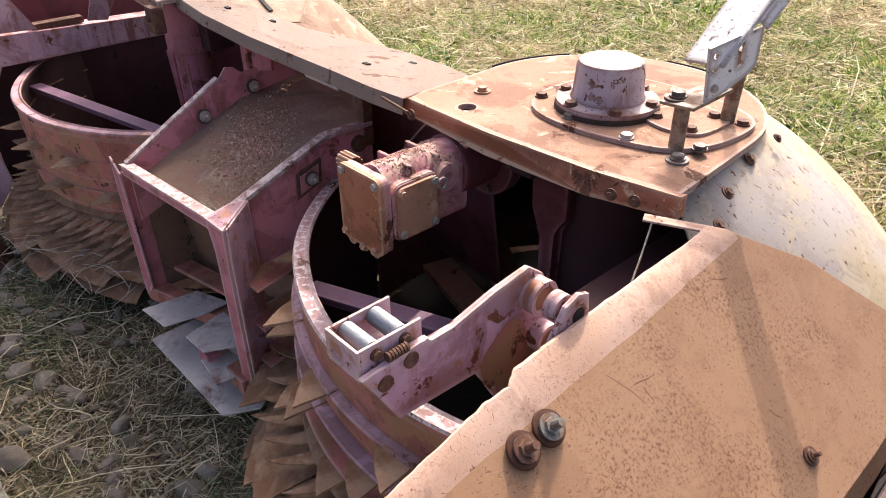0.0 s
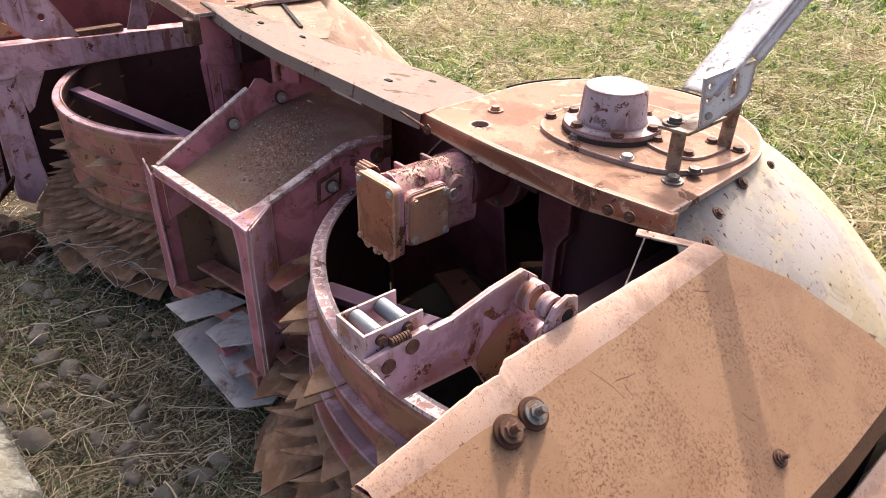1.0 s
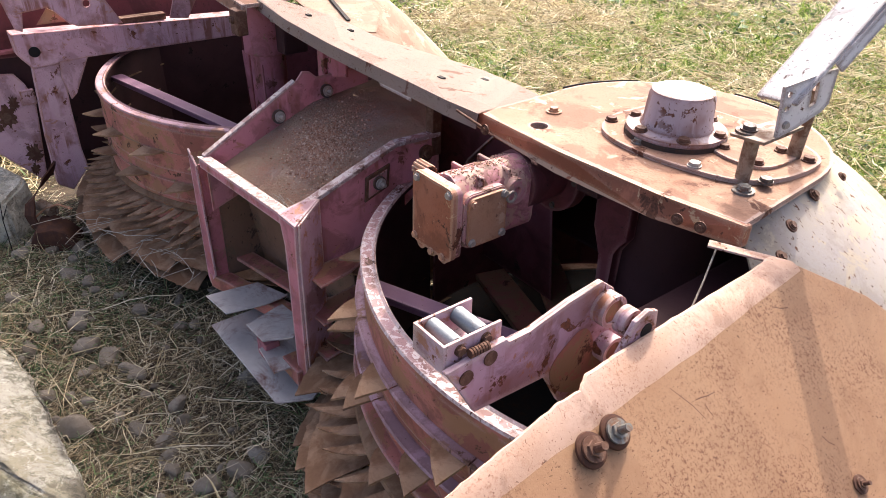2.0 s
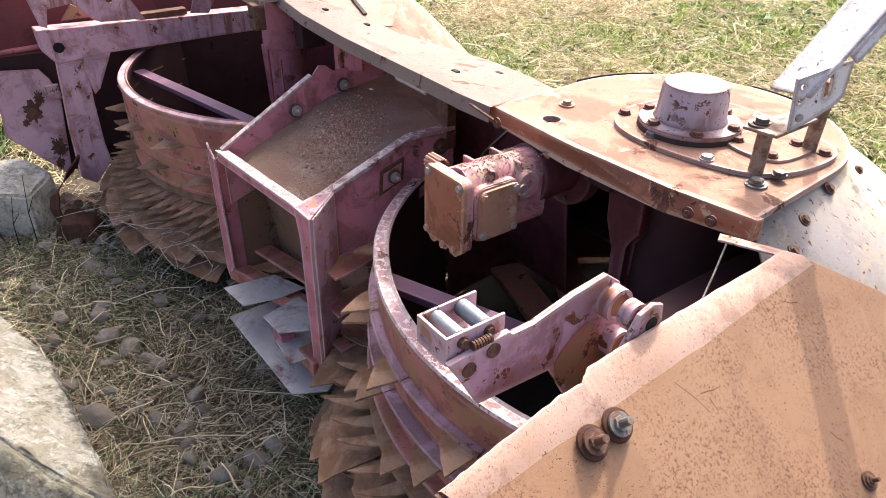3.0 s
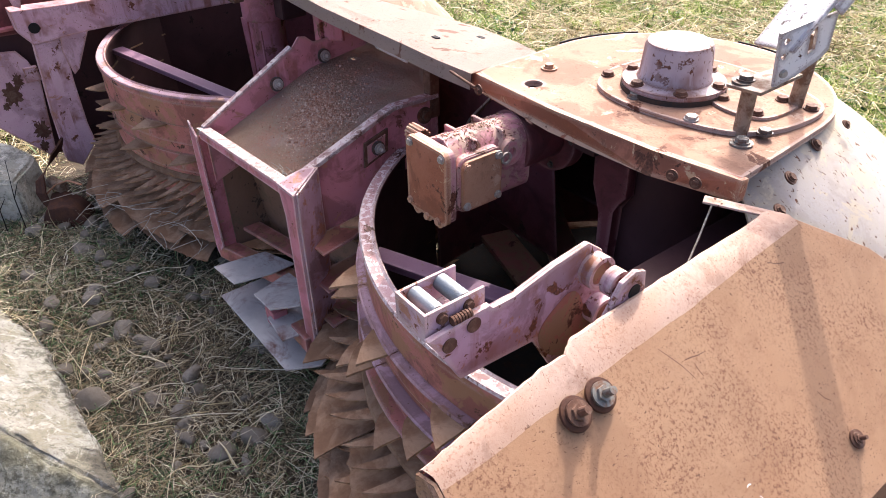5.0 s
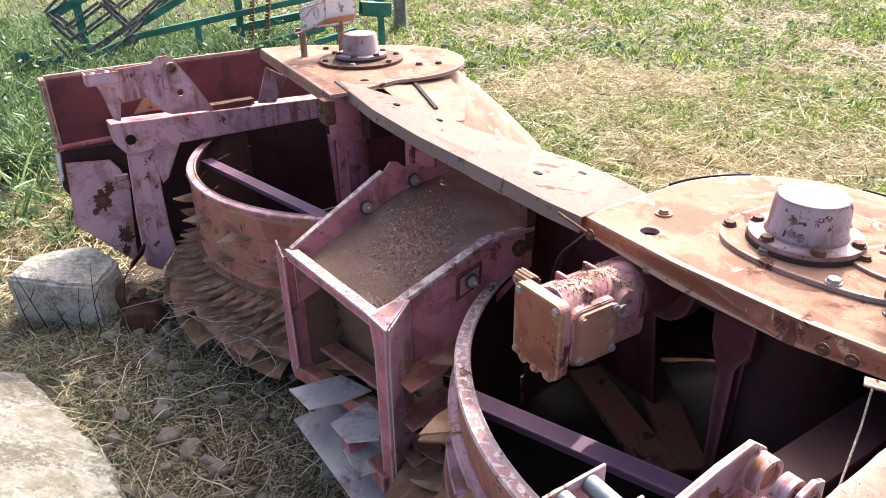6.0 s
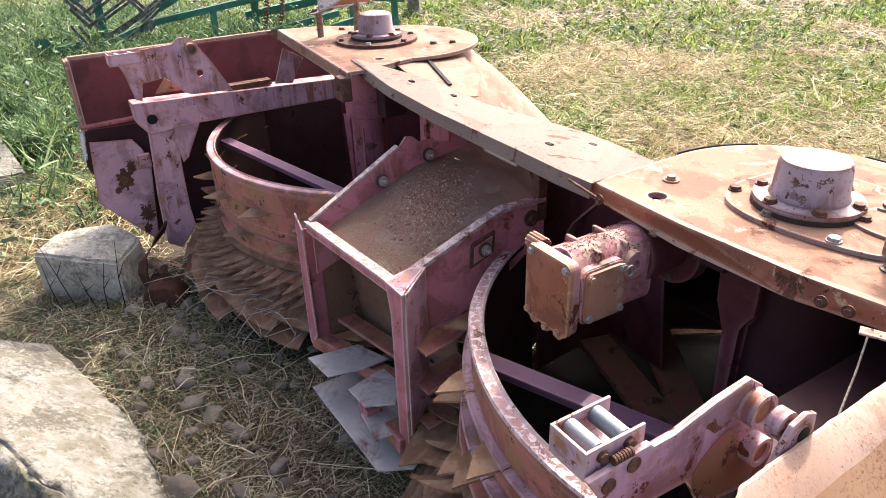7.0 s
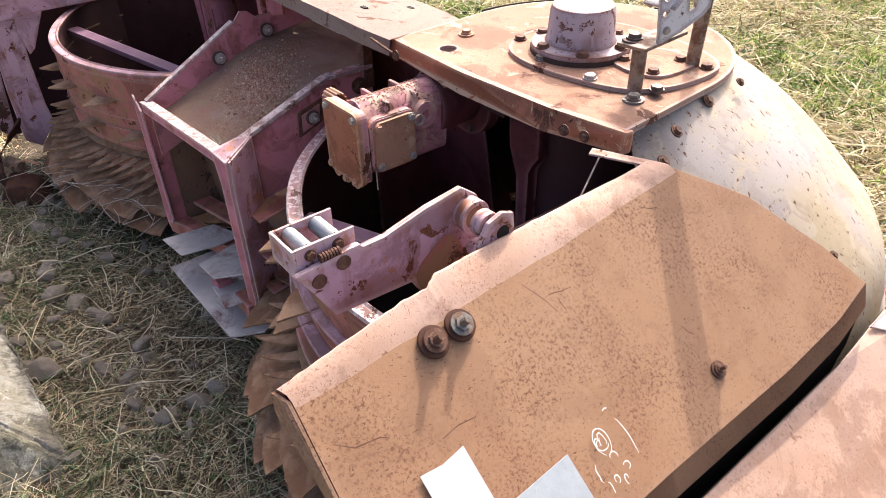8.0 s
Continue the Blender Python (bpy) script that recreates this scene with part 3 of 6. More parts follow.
FINE = comb(7, 0.79, 0.905, -3.4, 0.75)
HORN, HORN_TWO = comb(6, 0.762, 0.875, -3.2, 0.80), comb(5, 0.762, 0.885, -3.8, 0.72)
LONG, LONG_TWO = comb(5, 0.785, 0.895, -3.0), comb(4, 0.785, 0.885, -3.6, 0.55)
SAW, SHARE = saw_knife(24, 0.885, 0.945, 1.25), saw_knife(17.5, 0.85, 0.945, 1.4)
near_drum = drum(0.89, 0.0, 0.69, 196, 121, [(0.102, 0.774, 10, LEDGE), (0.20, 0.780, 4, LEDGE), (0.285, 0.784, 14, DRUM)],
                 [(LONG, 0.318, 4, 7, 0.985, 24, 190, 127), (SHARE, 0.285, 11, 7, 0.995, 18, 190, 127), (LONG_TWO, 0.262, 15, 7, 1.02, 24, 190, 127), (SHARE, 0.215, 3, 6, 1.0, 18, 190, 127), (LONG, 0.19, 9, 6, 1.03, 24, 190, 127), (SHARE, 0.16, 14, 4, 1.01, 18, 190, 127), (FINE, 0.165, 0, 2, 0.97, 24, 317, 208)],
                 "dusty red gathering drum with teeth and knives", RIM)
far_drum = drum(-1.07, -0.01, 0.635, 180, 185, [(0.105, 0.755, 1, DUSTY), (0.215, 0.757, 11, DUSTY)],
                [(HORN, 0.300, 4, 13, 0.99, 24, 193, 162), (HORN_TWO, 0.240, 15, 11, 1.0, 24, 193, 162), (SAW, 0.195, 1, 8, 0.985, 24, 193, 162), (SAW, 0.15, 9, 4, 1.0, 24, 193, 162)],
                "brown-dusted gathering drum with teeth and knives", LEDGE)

# bars inside the drums
part("spoke", beam((0.484, -0.607, 0.597), (1.12, -0.355, 0.597), 0.05, 0.02), BAR, near_drum, "lavender flat bar across the drum")
part("spoke", beam((0.18, 0.219, 0.369), (0.72, -0.09, 0.29), 0.095, 0.02), DUSTY, near_drum)
part("spoke", beam((0.27, -0.035, 0.305), (0.70, -0.16, 0.30), 0.10, 0.02), DUSTY, near_drum)
part("spoke", beam((-1.495, -0.606, 0.570), (-0.615, -0.427, 0.570), 0.05, 0.02), BAR, far_drum, "lavender flat bar across the drum")


near_plate = part("top_plate", holed([(0.545, -0.20), (0.545, -0.345), (0.62, -0.362), (0.81, -0.362), (1.03, -0.352), (1.178, -0.327)] + arc(0.85, -0.08, 0.31, 5, 186, 30), [arc(0.678, -0.306, 0.019, 0, 345, 24)], 0.988, 1.0), TAN, header, "sunburnt orange steel cover plate")
part("front_lip", sheet([(0.545, -0.360, 1.0015), (0.80, -0.372, 1.0015), (1.03, -0.362, 1.0015), (1.185, -0.337, 1.0015), (1.187, -0.343, 0.962), (1.03, -0.369, 0.956), (0.80, -0.379, 0.958), (0.545, -0.366, 0.966)], -0.024, 0.005), COVER, near_plate)
def blob(pts, grow=0.0, n=6):
    """A smooth closed outline through a few points."""
    c = Vector((sum(p[0] for p in pts), sum(p[1] for p in pts))) / len(pts)
    v = [Vector(p) + (Vector(p) - c).normalized() * grow for p in pts]
    out = []
    for i in range(len(v)):
        p0, p1, p2, p3 = v[i - 1], v[i], v[(i + 1) % len(v)], v[(i + 2) % len(v)]
        for k in range(n):
            t = k / n
            q = 0.5 * (2 * p1 + (p2 - p0) * t + (2 * p0 - 5 * p1 + 4 * p2 - p3) * t * t + (3 * p1 - p0 - 3 * p2 + p3) * t**3)
            out.append((q.x, q.y))
    return out


COVER_LINE = [(0.735, -0.10), (0.745, -0.17), (0.78, -0.225), (0.85, -0.252), (0.95, -0.25), (1.06, -0.222), (1.11, -0.175), (1.135, -0.10), (1.13, -0.0), (1.07, 0.05), (0.98, 0.07), (0.85, 0.07), (0.76, 0.03)]
part("cover_plate", holed(blob(COVER_LINE), [], 1.0005, 1.009), TAN, near_plate)
SMALL_LINE = [(0.965, -0.075), (0.975, -0.13), (1.03, -0.15), (1.085, -0.135), (1.10, -0.08), (1.09, -0.02), (1.03, 0.0), (0.985, -0.02)]
part("small_cover", holed(blob(SMALL_LINE), [], 1.0094, 1.0145), TAN, near_plate)


def hub(x, y, plate, z=1.009):
    part("gasket", lathe([(0.0, z), (0.102, z), (0.102, z + 0.009), (0.0, z + 0.009)], 48, (x, y), closed=False), GASKET, plate, "black greasy gasket", smooth=True)
    part("hub_cap", lathe([(0.0, z + 0.0095), (0.1, z + 0.0095), (0.1, z + 0.019), (0.073, z + 0.022), (0.069, z + 0.030), (0.065, z + 0.084), (0.061, z + 0.093), (0.053, z + 0.096), (0.0, z + 0.0965)], 56, (x, y), closed=False), CAP, plate, "chipped whitish hub cap", smooth=True)
    for a in (75, 135, 195, 255, 315, 15):
        bolt((x + 0.088 * math.cos(radians(a)), y + 0.088 * math.sin(radians(a)), z + 0.019), (0, 0, 1), plate, 0.95)


for first, sweep in ((74, 26), (142, 38)):
    part("rear_seal", lathe([(0.306, 0.984), (0.322, 0.986), (0.322, 1.000), (0.319, 1.000), (0.317, 0.990), (0.306, 0.988)], 24, (0.85, -0.08), first, sweep), BLACK, near_plate, "thin black arc strip behind the cover")
hub(0.885, -0.125, near_plate)
for x, y, m in [(0.759, -0.173, RUST), (0.871, -0.223, ZINC_DULL), (1.003, -0.225, ZINC), (1.119, -0.176, OLD_STEEL), (1.115, -0.020, RUST), (0.80, 0.02, RUST)]:
    bolt((x, y, 1.009), (0, 0, 1), near_plate, 0.95, "plain", m)
for x, y in [(0.99, -0.112), (1.07, -0.125), (1.065, -0.035)]:
    bolt((x, y, 1.0145), (0, 0, 1), near_plate, 0.85)
bolt((0.638, -0.222, 1.0), (0, 0, 1), near_plate, 0.85, "washer", SIDE_COVER)
bolt((1.108, -0.226, 1.0), (0, 0, 1), near_plate, 0.95, "washer", ZINC_DULL)
for x in (1.085, 1.125):
    bolt((x, -0.389 + 0.2 * (x - 1.03), 0.983), (0.16, -1, 0.1), near_plate, 0.5, "washer")
bolt((0.60, -0.388, 0.984), (0, -1, 0.1), near_plate, 0.55, "washer")
part("clip", tube((0.50, -0.385, 0.995), (0.60, -0.398, 0.992), 0.003, seg=8), RUST, near_plate)


def guide_arm(x, y0, label):
    """The pale arm: a bent plate that rises to the back, a side bracket with a slot, and two posts."""
    way = Vector((0.136, 0.685, 0.716)).normalized()
    up = Vector((-0.368, -0.636, 0.678))
    across = way.cross(up).normalized()
    out = across.cross(way).normalized()
    foot = Vector((x + 0.011, y0 - 0.026, 1.15))
    mid = foot - across * 0.020
    arm = part("guide_arm", beam(mid + way * 0.012, mid + way * 0.98, 0.096, 0.007, up=up), WHITE, header, label)
    part("arm_flange", beam(foot + way * 0.10 + across * 0.031 - out * 0.011, foot + way * 0.979 + across * 0.031 - out * 0.011, 0.006, 0.022, up=up), WHITE, arm)
    part("arm_flange", beam(foot + way * 0.014 - across * 0.066 - out * 0.008, foot + way * 0.979 - across * 0.066 - out * 0.008, 0.006, 0.014, up=up), WHITE, arm)
    corner = Vector((x + 0.021, y0 - 0.046, 1.193))
    u = (Vector((x + 0.052, y0 + 0.057, 1.215)) - corner).normalized()
    n = Vector((0.95, -0.30, 0.05)).normalized()
    v = n.cross(u).normalized()
    slot = [(0.052, -0.052), (0.066, -0.048), (0.070, -0.012), (0.057, -0.014)]
    web = part("bracket", holed([(0.0, 0.0), (-0.004, -0.030), (-0.012, -0.088), (0.030, -0.082), (0.079, -0.068), (0.094, -0.058), (0.109, 0.0), (0.06, 0.001)], [slot, arc(0.011, -0.016, 0.005, 0, 330, 12), arc(0.006, -0.040, 0.005, 0, 330, 12)], -0.006, 0.0), WHITE, arm)
    web.data.transform(Matrix(((u.x, v.x, n.x, corner.x), (u.y, v.y, n.y, corner.y), (u.z, v.z, n.z, corner.z), (0, 0, 0, 1))))
    part("bracket_foot", sheet([(x - 0.045, y0 - 0.062, 1.096), (x + 0.022, y0 - 0.068, 1.102), (x + 0.040, y0 + 0.02, 1.118), (x - 0.02, y0 + 0.03, 1.108)], 0.006), POST, arm)
    for px, py, z1 in ((x - 0.021, y0 - 0.024, 1.096), (x - 0.018, y0 + 0.143, 1.145)):
        part("post", tube((px, py, 1.0), (px + 0.1 * (z1 - 1.096), py, z1), 0.0135, seg=16), POST, arm, "tan-grey round steel post", smooth=True)
    bolt((x - 0.025, y0 - 0.038, 1.098), (0, 0, 1), arm, 1.05, "washer", OLD_STEEL)
    bolt(corner + u * 0.005 - v * 0.068 + n * 0.001, n, arm, 0.5, "plain", ZINC)
    return arm


guide_arm(1.105, -0.17, "chipped white steel guide arm on two rusty posts")


# far cover
far_plate = part("top_plate", holed([(-1.545, -0.278), (-1.30, -0.30), (-0.65, -0.365), (-0.647, -0.30)] + arc(-1.00, 0.02, 0.32, -20, 150, 26) + [(-1.50, -0.10)], [arc(-0.763, -0.187, 0.018, 0, 345, 20)], 0.988, 1.0), TAN, header, "sunburnt orange steel cover plate")
part("front_lip", sheet([(-1.545, -0.285, 1.001), (-0.65, -0.372, 1.001), (-0.65, -0.378, 0.96), (-1.545, -0.291, 0.96)], -0.02, 0.004), TAN, far_plate)
part("cover_rim", lathe([(0.0, 1.001), (0.165, 1.001), (0.165, 1.012), (0.0, 1.012)], 40, (-1.06, -0.045), closed=False), RUST, far_plate)
hub(-1.06, -0.045, far_plate, 1.012)
for a in (20, 80, 140, 200, 260, 320):
    bolt((-1.06 + 0.145 * math.cos(radians(a)), -0.045 + 0.145 * math.sin(radians(a)), 1.012), (0, 0, 1), far_plate, 0.9, "plain", ZINC if a == 320 else RUST)
for x, y in ((-1.42, -0.14), (-1.36, -0.06), (-0.86, 0.10), (-0.83, 0.17)):
    bolt((x, y, 1.0), (0, 0, 1), far_plate, 1.0)
far_arm = guide_arm(-1.255, -0.17, "rust-stained white guide arm on posts")
part("arm_foot", sheet([(-1.262, -0.192, 1.20), (-1.262, -0.190, 1.118), (-1.262, -0.163, 1.108), (-1.262, 0.02, 1.110), (-1.262, 0.045, 1.135), (-1.262, 0.05, 1.26)], 0.006), WHITE, far_arm)
part("arm_foot", sheet([(-1.270, -0.165, 1.106), (-1.270, 0.03, 1.108), (-1.242, 0.03, 1.148), (-1.242, -0.165, 1.136)], 0.005), SIDE_COVER, far_arm)
part("hole", tube((-1.2555, -0.165, 1.160), (-1.2545, -0.165, 1.160), 0.012, seg=16), BLACK, far_arm)
part("latch", box(-0.70, -0.64, -0.40, -0.36, 0.90, 0.985, 0.008), RUST, far_plate)
bolt((-0.67, -0.402, 0.95), (0, -1, 0), far_plate, 0.9)

# the sheet between both covers
joint = bmesh.new()
front = [(-0.80, -0.285, 1.006), (-0.396, -0.345, 1.003), (-0.099, -0.366, 1.002), (0.124, -0.370, 1.002), (0.311, -0.374, 1.003), (0.45, -0.378, 1.003), (0.56, -0.375, 1.004)]
back = [(-0.72, -0.25, 1.004), (-0.43, -0.16, 0.985), (-0.194, -0.12, 0.955), (0.042, -0.075, 0.952), (0.20, -0.05, 0.950), (0.36, -0.06, 0.953), (0.50, -0.11, 0.97)]
low = [(x, y - 0.004, z - 0.035) for x, y, z in front]
rows = [[joint.verts.new(p) for p in r] for r in ([(x, y + 0.006, z - 0.09) for x, y, z in back], back, [tuple((Vector(a) * 0.78 + Vector(b) * 0.22) + Vector((0, 0, 0.004))) for a, b in zip(front, back)], front, low)]
for a, b in zip(rows, rows[1:]):
    for i in range(len(a) - 1):
        joint.faces.new((a[i], a[i + 1], b[i + 1], b[i]))
bmesh.ops.solidify(joint, geom=joint.faces[:], thickness=0.004)
strip = part("joint_sheet", joint, JOINT, header, "long orange sheet with a bent front edge")
for x, y, z in ((0.285, -0.262, 0.988), (0.30, -0.13, 0.963), (-0.42, -0.25, 0.998), (-0.25, -0.20, 0.98)):
    part("slot", box(x - 0.011, x + 0.011, y - 0.006, y + 0.006, z - 0.004, z + 0.0035, 0.001), BLACK, strip)


def cone(cx, cy, start, sweep, material, r0=0.296, z0=0.986, r1=0.70, z1=0.615, bulge=0.02, skirt=()):
    """The sloping shroud below a cover."""
    n = 10
    prof = [(r0 + (r1 - r0) * i / n, z0 + (z1 - z0) * i / n + bulge * math.sin(math.pi * i / n)) for i in range(n + 1)] + list(skirt)
    prof += [(r - 0.004, z - 0.004) for r, z in prof[::-1]]
    return part("shroud", lathe(prof, 60, (cx, cy), start, sweep, wobble=0.004), material, header, "sloping sheet metal shroud", smooth=True)


part("flap", sheet([(-0.80, -0.14, 0.992), (-0.30, -0.22, 0.968), (-0.26, -0.10, 0.9596), (-0.46, 0.05, 0.963), (-0.70, 0.14, 0.972)], 0.004), CREAM, strip, "pale bent sheet flap")
# Black bar stands in for the dark slit beside the flap.
part("flap_gap", beam((-0.70, -0.022, 0.9855), (-0.389, -0.122, 0.9725), 0.012, 0.005, bevel=0), BLACK, strip)
near_cone = cone(0.85, -0.08, -33, 115, CONE, r1=0.655, z1=0.69, bulge=0.03, skirt=((0.675, 0.655), (0.69, 0.61), (0.698, 0.56), (0.706, 0.555), (0.708, 0.548)))
cone(0.85, -0.08, 82.5, 98, TAN, r1=0.655, z1=0.69, bulge=0.03, skirt=((0.675, 0.655), (0.69, 0.61), (0.698, 0.56)))
far_cone = cone(-1.04, -0.02, -12, 160, CREAM)
for at, size in [((1.169, -0.083, 0.977), 1.3), ((1.205, -0.225, 0.975), 1.3), ((1.232, -0.29, 0.95), 1.3), ((1.167, 0.021, 0.985), 1.0), ((1.345, -0.165, 0.85), 1.2), ((1.455, -0.05, 0.765), 1.0)]:
    bolt(at, (0.62, 0.1, 0.78), near_cone, size * 0.45, "washer")

# the side panel
def on_panel(x, y, up=0.0):
    return Vector((x, y, 0.975 - 0.78 * (x - 1.275) - 0.02 * (y + 0.6))) + Vector((0.615, 0.016, 0.788)) * up


outline = [(1.311, -1.036), (1.299, -0.80), (1.290, -0.60), (1.274, -0.327), (1.35, -0.215), (1.46, -0.125), (1.53, -0.085), (1.545, -0.20), (1.553, -0.36), (1.556, -0.645), (1.568, -1.03), (1.42, -1.04)]
panel = part("side_panel", sheet([on_panel(x, y) for x, y in outline], -0.004, 0.001), PANEL, header, "large sloping orange side panel with rust speckle")
def ridge_strip():
    """The rolled upper edge of the panel, dented where the arm has struck it."""
    edge = [(1.236, -0.345, 0.974), (1.243, -0.40, 0.976), (1.252, -0.60, 0.983), (1.259, -0.74, 0.986), (1.263, -0.80, 0.987), (1.274, -0.822, 0.981), (1.273, -0.86, 0.979), (1.284, -0.96, 0.972), (1.293, -1.045, 0.966)]
    fold = [(1.274, -0.327), (1.277, -0.40), (1.290, -0.60), (1.296, -0.74), (1.299, -0.80), (1.301, -0.822), (1.303, -0.86), (1.307, -0.96), (1.311, -1.036)]
    bm = bmesh.new()
    rows = []
    for i in range(len(edge) - 1):
        for k in range(8 if i < len(edge) - 2 else 9):
            t = k / 8
            e = Vector(edge[i]).lerp(Vector(edge[i + 1]), t) + Vector(noise.noise_vector(Vector((0, 9 * (i + t), 0)))) * 0.0016
            (xa, ya), (xb, yb) = fold[i], fold[i + 1]
            x, y = xa + (xb - xa) * t, ya + (yb - ya) * t
            top, end = on_panel(x - 0.003, y, 0.0012 + 0.0006 * noise.noise((0, 14 * y, 3))), on_panel(x + 0.014, y, -0.0006)
            rows.append([bm.verts.new(p) for p in (e + Vector((-0.001, 0, -0.012)), e + Vector((-0.001, 0, -0.002)), e.lerp(top, 0.12) + Vector((0, 0, 0.002)), e.lerp(top, 0.5) + Vector((0, 0, 0.0022)), e.lerp(top, 0.85) + Vector((0, 0, 0.0012)), top.lerp(end, 0.35), end)])
    for a, b in zip(rows, rows[1:]):
        for i in range(len(a) - 1):
            bm.faces.new((a[i], a[i + 1], b[i + 1], b[i]))
    return bm


part("panel_ridge", ridge_strip(), RIDGE, panel, "bleached rolled edge, lightened for facing the sun", smooth=True)
part("panel_side", sheet([(1.255, -0.375, 0.968), (1.264, -0.60, 0.974), (1.274, -0.80, 0.978), (1.284, -0.86, 0.970), (1.300, -1.043, 0.958), (1.295, -1.043, 0.93), (1.274, -0.80, 0.92), (1.255, -0.375, 0.92)], 0.004, 0), PINK_DARK, panel)
part("panel_end", sheet([on_panel(1.311, -1.037), on_panel(1.42, -1.041), on_panel(1.568, -1.031), on_panel(1.568, -1.03) + Vector((-0.005, 0.0, -0.05)), (1.42, -1.02, 0.79), (1.29, -1.045, 0.93), (1.293, -1.046, 0.964)], 0.004, 0), PANEL, panel)
fold = [on_panel(1.53, -0.085), on_panel(1.545, -0.20), on_panel(1.553, -0.36), on_panel(1.556, -0.645), on_panel(1.568, -1.03)]
fold_low = [p + Vector((0.012, 0.005, -0.048)) for p in fold]
fb = bmesh.new()
fa = [[fb.verts.new(p) for p in r] for r in (fold, fold_low)]
for i in range(4):
    fb.faces.new((fa[0][i], fa[0][i + 1], fa[1][i + 1], fa[1][i]))
bmesh.ops.solidify(fb, geom=fb.faces[:], thickness=0.004)
part("panel_fold", fb, PANEL, panel)
# Black skirt added under the fold to keep the gap dark.
skirt = bmesh.new()
sk = [[skirt.verts.new(p + Vector((-0.006, 0, dz))) for p in fold_low] for dz in (0.002, -0.26)]
for i in range(4):
    skirt.faces.new((sk[0][i], sk[0][i + 1], sk[1][i + 1], sk[1][i]))
bmesh.ops.solidify(skirt, geom=skirt.faces[:], thickness=0.003)
part("panel_skirt", skirt, BLACK, panel)
for x, y, s in ((1.322, -0.81, 0.82), (1.324, -0.853, 0.82)):
    part("dished_washer", lathe([(0.0, 0.002), (0.010, 0.002), (0.016, 0.0038), (0.0205, 0.0028), (0.0215, 0.0), (0.0, 0.0)], 32, closed=False), OLD_RUST, panel, "dark rusty dished washer").matrix_basis = Matrix.Translation(on_panel(x, y, 0.0042)) @ Vector((0.615, 0.016, 0.788)).to_track_quat("Z", "Y").to_matrix().to_4x4()
    bolt(on_panel(x, y, 0.0045), (0.615, 0.016, 0.788), panel, 0.86, "nut", RUST if y < -0.83 else ZINC_DULL)
bolt(on_panel(1.503, -0.482, 0.001), (0.615, 0.016, 0.788), panel, 0.5, "stud")
part("link_bar", sheet([(1.15, -0.378, 0.971), (1.262, -0.325, 0.968), (1.27, -0.343, 0.968), (1.16, -0.398, 0.971)], 0.004), TAN, panel)
part("paper", sheet([on_panel(1.422, -0.951, 0.003), on_panel(1.424, -0.92, 0.003), on_panel(1.42, -0.887, 0.003), on_panel(1.473, -0.886, 0.003), on_panel(1.49, -0.95, 0.003)], 0.001, 0), PAPER, panel, "torn white paper stuck on the panel")
part("label_plate", sheet([on_panel(1.48, -0.773, 0.004), on_panel(1.528, -0.772, 0.004), on_panel(1.535, -0.86, 0.004), on_panel(1.485, -0.863, 0.004)], 0.002, 0), PLATE_GREY, panel, "plain grey metal plate")


def stroke(name, pts, width, material):
    """A thin mark that lies flat on the panel."""
    bm = bmesh.new()
    side = [None] * len(pts)
    for i, (x, y) in enumerate(pts):
        (xa, ya), (xb, yb) = pts[max(i - 1, 0)], pts[min(i + 1, len(pts) - 1)]
        n = Vector((ya - yb, xb - xa)).normalized() * width * (0.35 + 0.65 * math.sin(math.pi * (i + 0.5) / len(pts))) / 2
        side[i] = [bm.verts.new(on_panel(x + k * n.x, y + k * n.y, 0.0047)) for k in (-1, 1)]
    for a, b in zip(side, side[1:]):
        bm.faces.new((a[0], b[0], b[1], a[1]))
    part(name, bm, material, panel)


for cx, cy, rx, ry, a0, a1 in ((1.490, -0.719, 0.014, 0.012, 0, 340), (1.489, -0.718, 0.008, 0.005, 40, 300), (1.492, -0.720, 0.006, 0.010, 180, 420), (1.488, -0.726, 0.004, 0.004, 0, 330), (1.508, -0.715, 0.005, 0.006, 60, 260),
                               (1.505, -0.69, 0.03, 0.012, 60, 150), (1.500, -0.69, 0.035, 0.016, 165, 195), (1.527, -0.728, 0.004, 0.004, 0, 300), (1.533, -0.715, 0.005, 0.003, 90, 330), (1.530, -0.742, 0.006, 0.002, 0, 190),
                               (1.516, -0.745, 0.012, 0.004, 190, 300), (1.512, -0.752, 0.008, 0.003, 20, 120), (1.522, -0.705, 0.004, 0.005, 10, 240)):
    stroke("chalk_mark", [(cx + rx * math.cos(radians(a0 + (a1 - a0) * i / 14)), cy + ry * math.sin(radians(a0 + (a1 - a0) * i / 14)) + random.uniform(-0.0006, 0.0006)) for i in range(15)], 0.0014, CHALK)
for p in ([(1.315, -0.699), (1.330, -0.688), (1.341, -0.68), (1.358, -0.672)], [(1.338, -0.672), (1.339, -0.66), (1.341, -0.65), (1.342, -0.634)], [(1.346, -0.66), (1.354, -0.660), (1.361, -0.658)], [(1.405, -0.905), (1.403, -0.89), (1.402, -0.88), (1.404, -0.854)],
          [(1.36, -1.02), (1.372, -1.0), (1.375, -0.97), (1.38, -0.96)], [(1.30, -0.44), (1.307, -0.425), (1.31, -0.41)], [(1.44, -0.50), (1.45, -0.495), (1.456, -0.487)]):
    stroke("scratch", p, 0.0013, RUST)
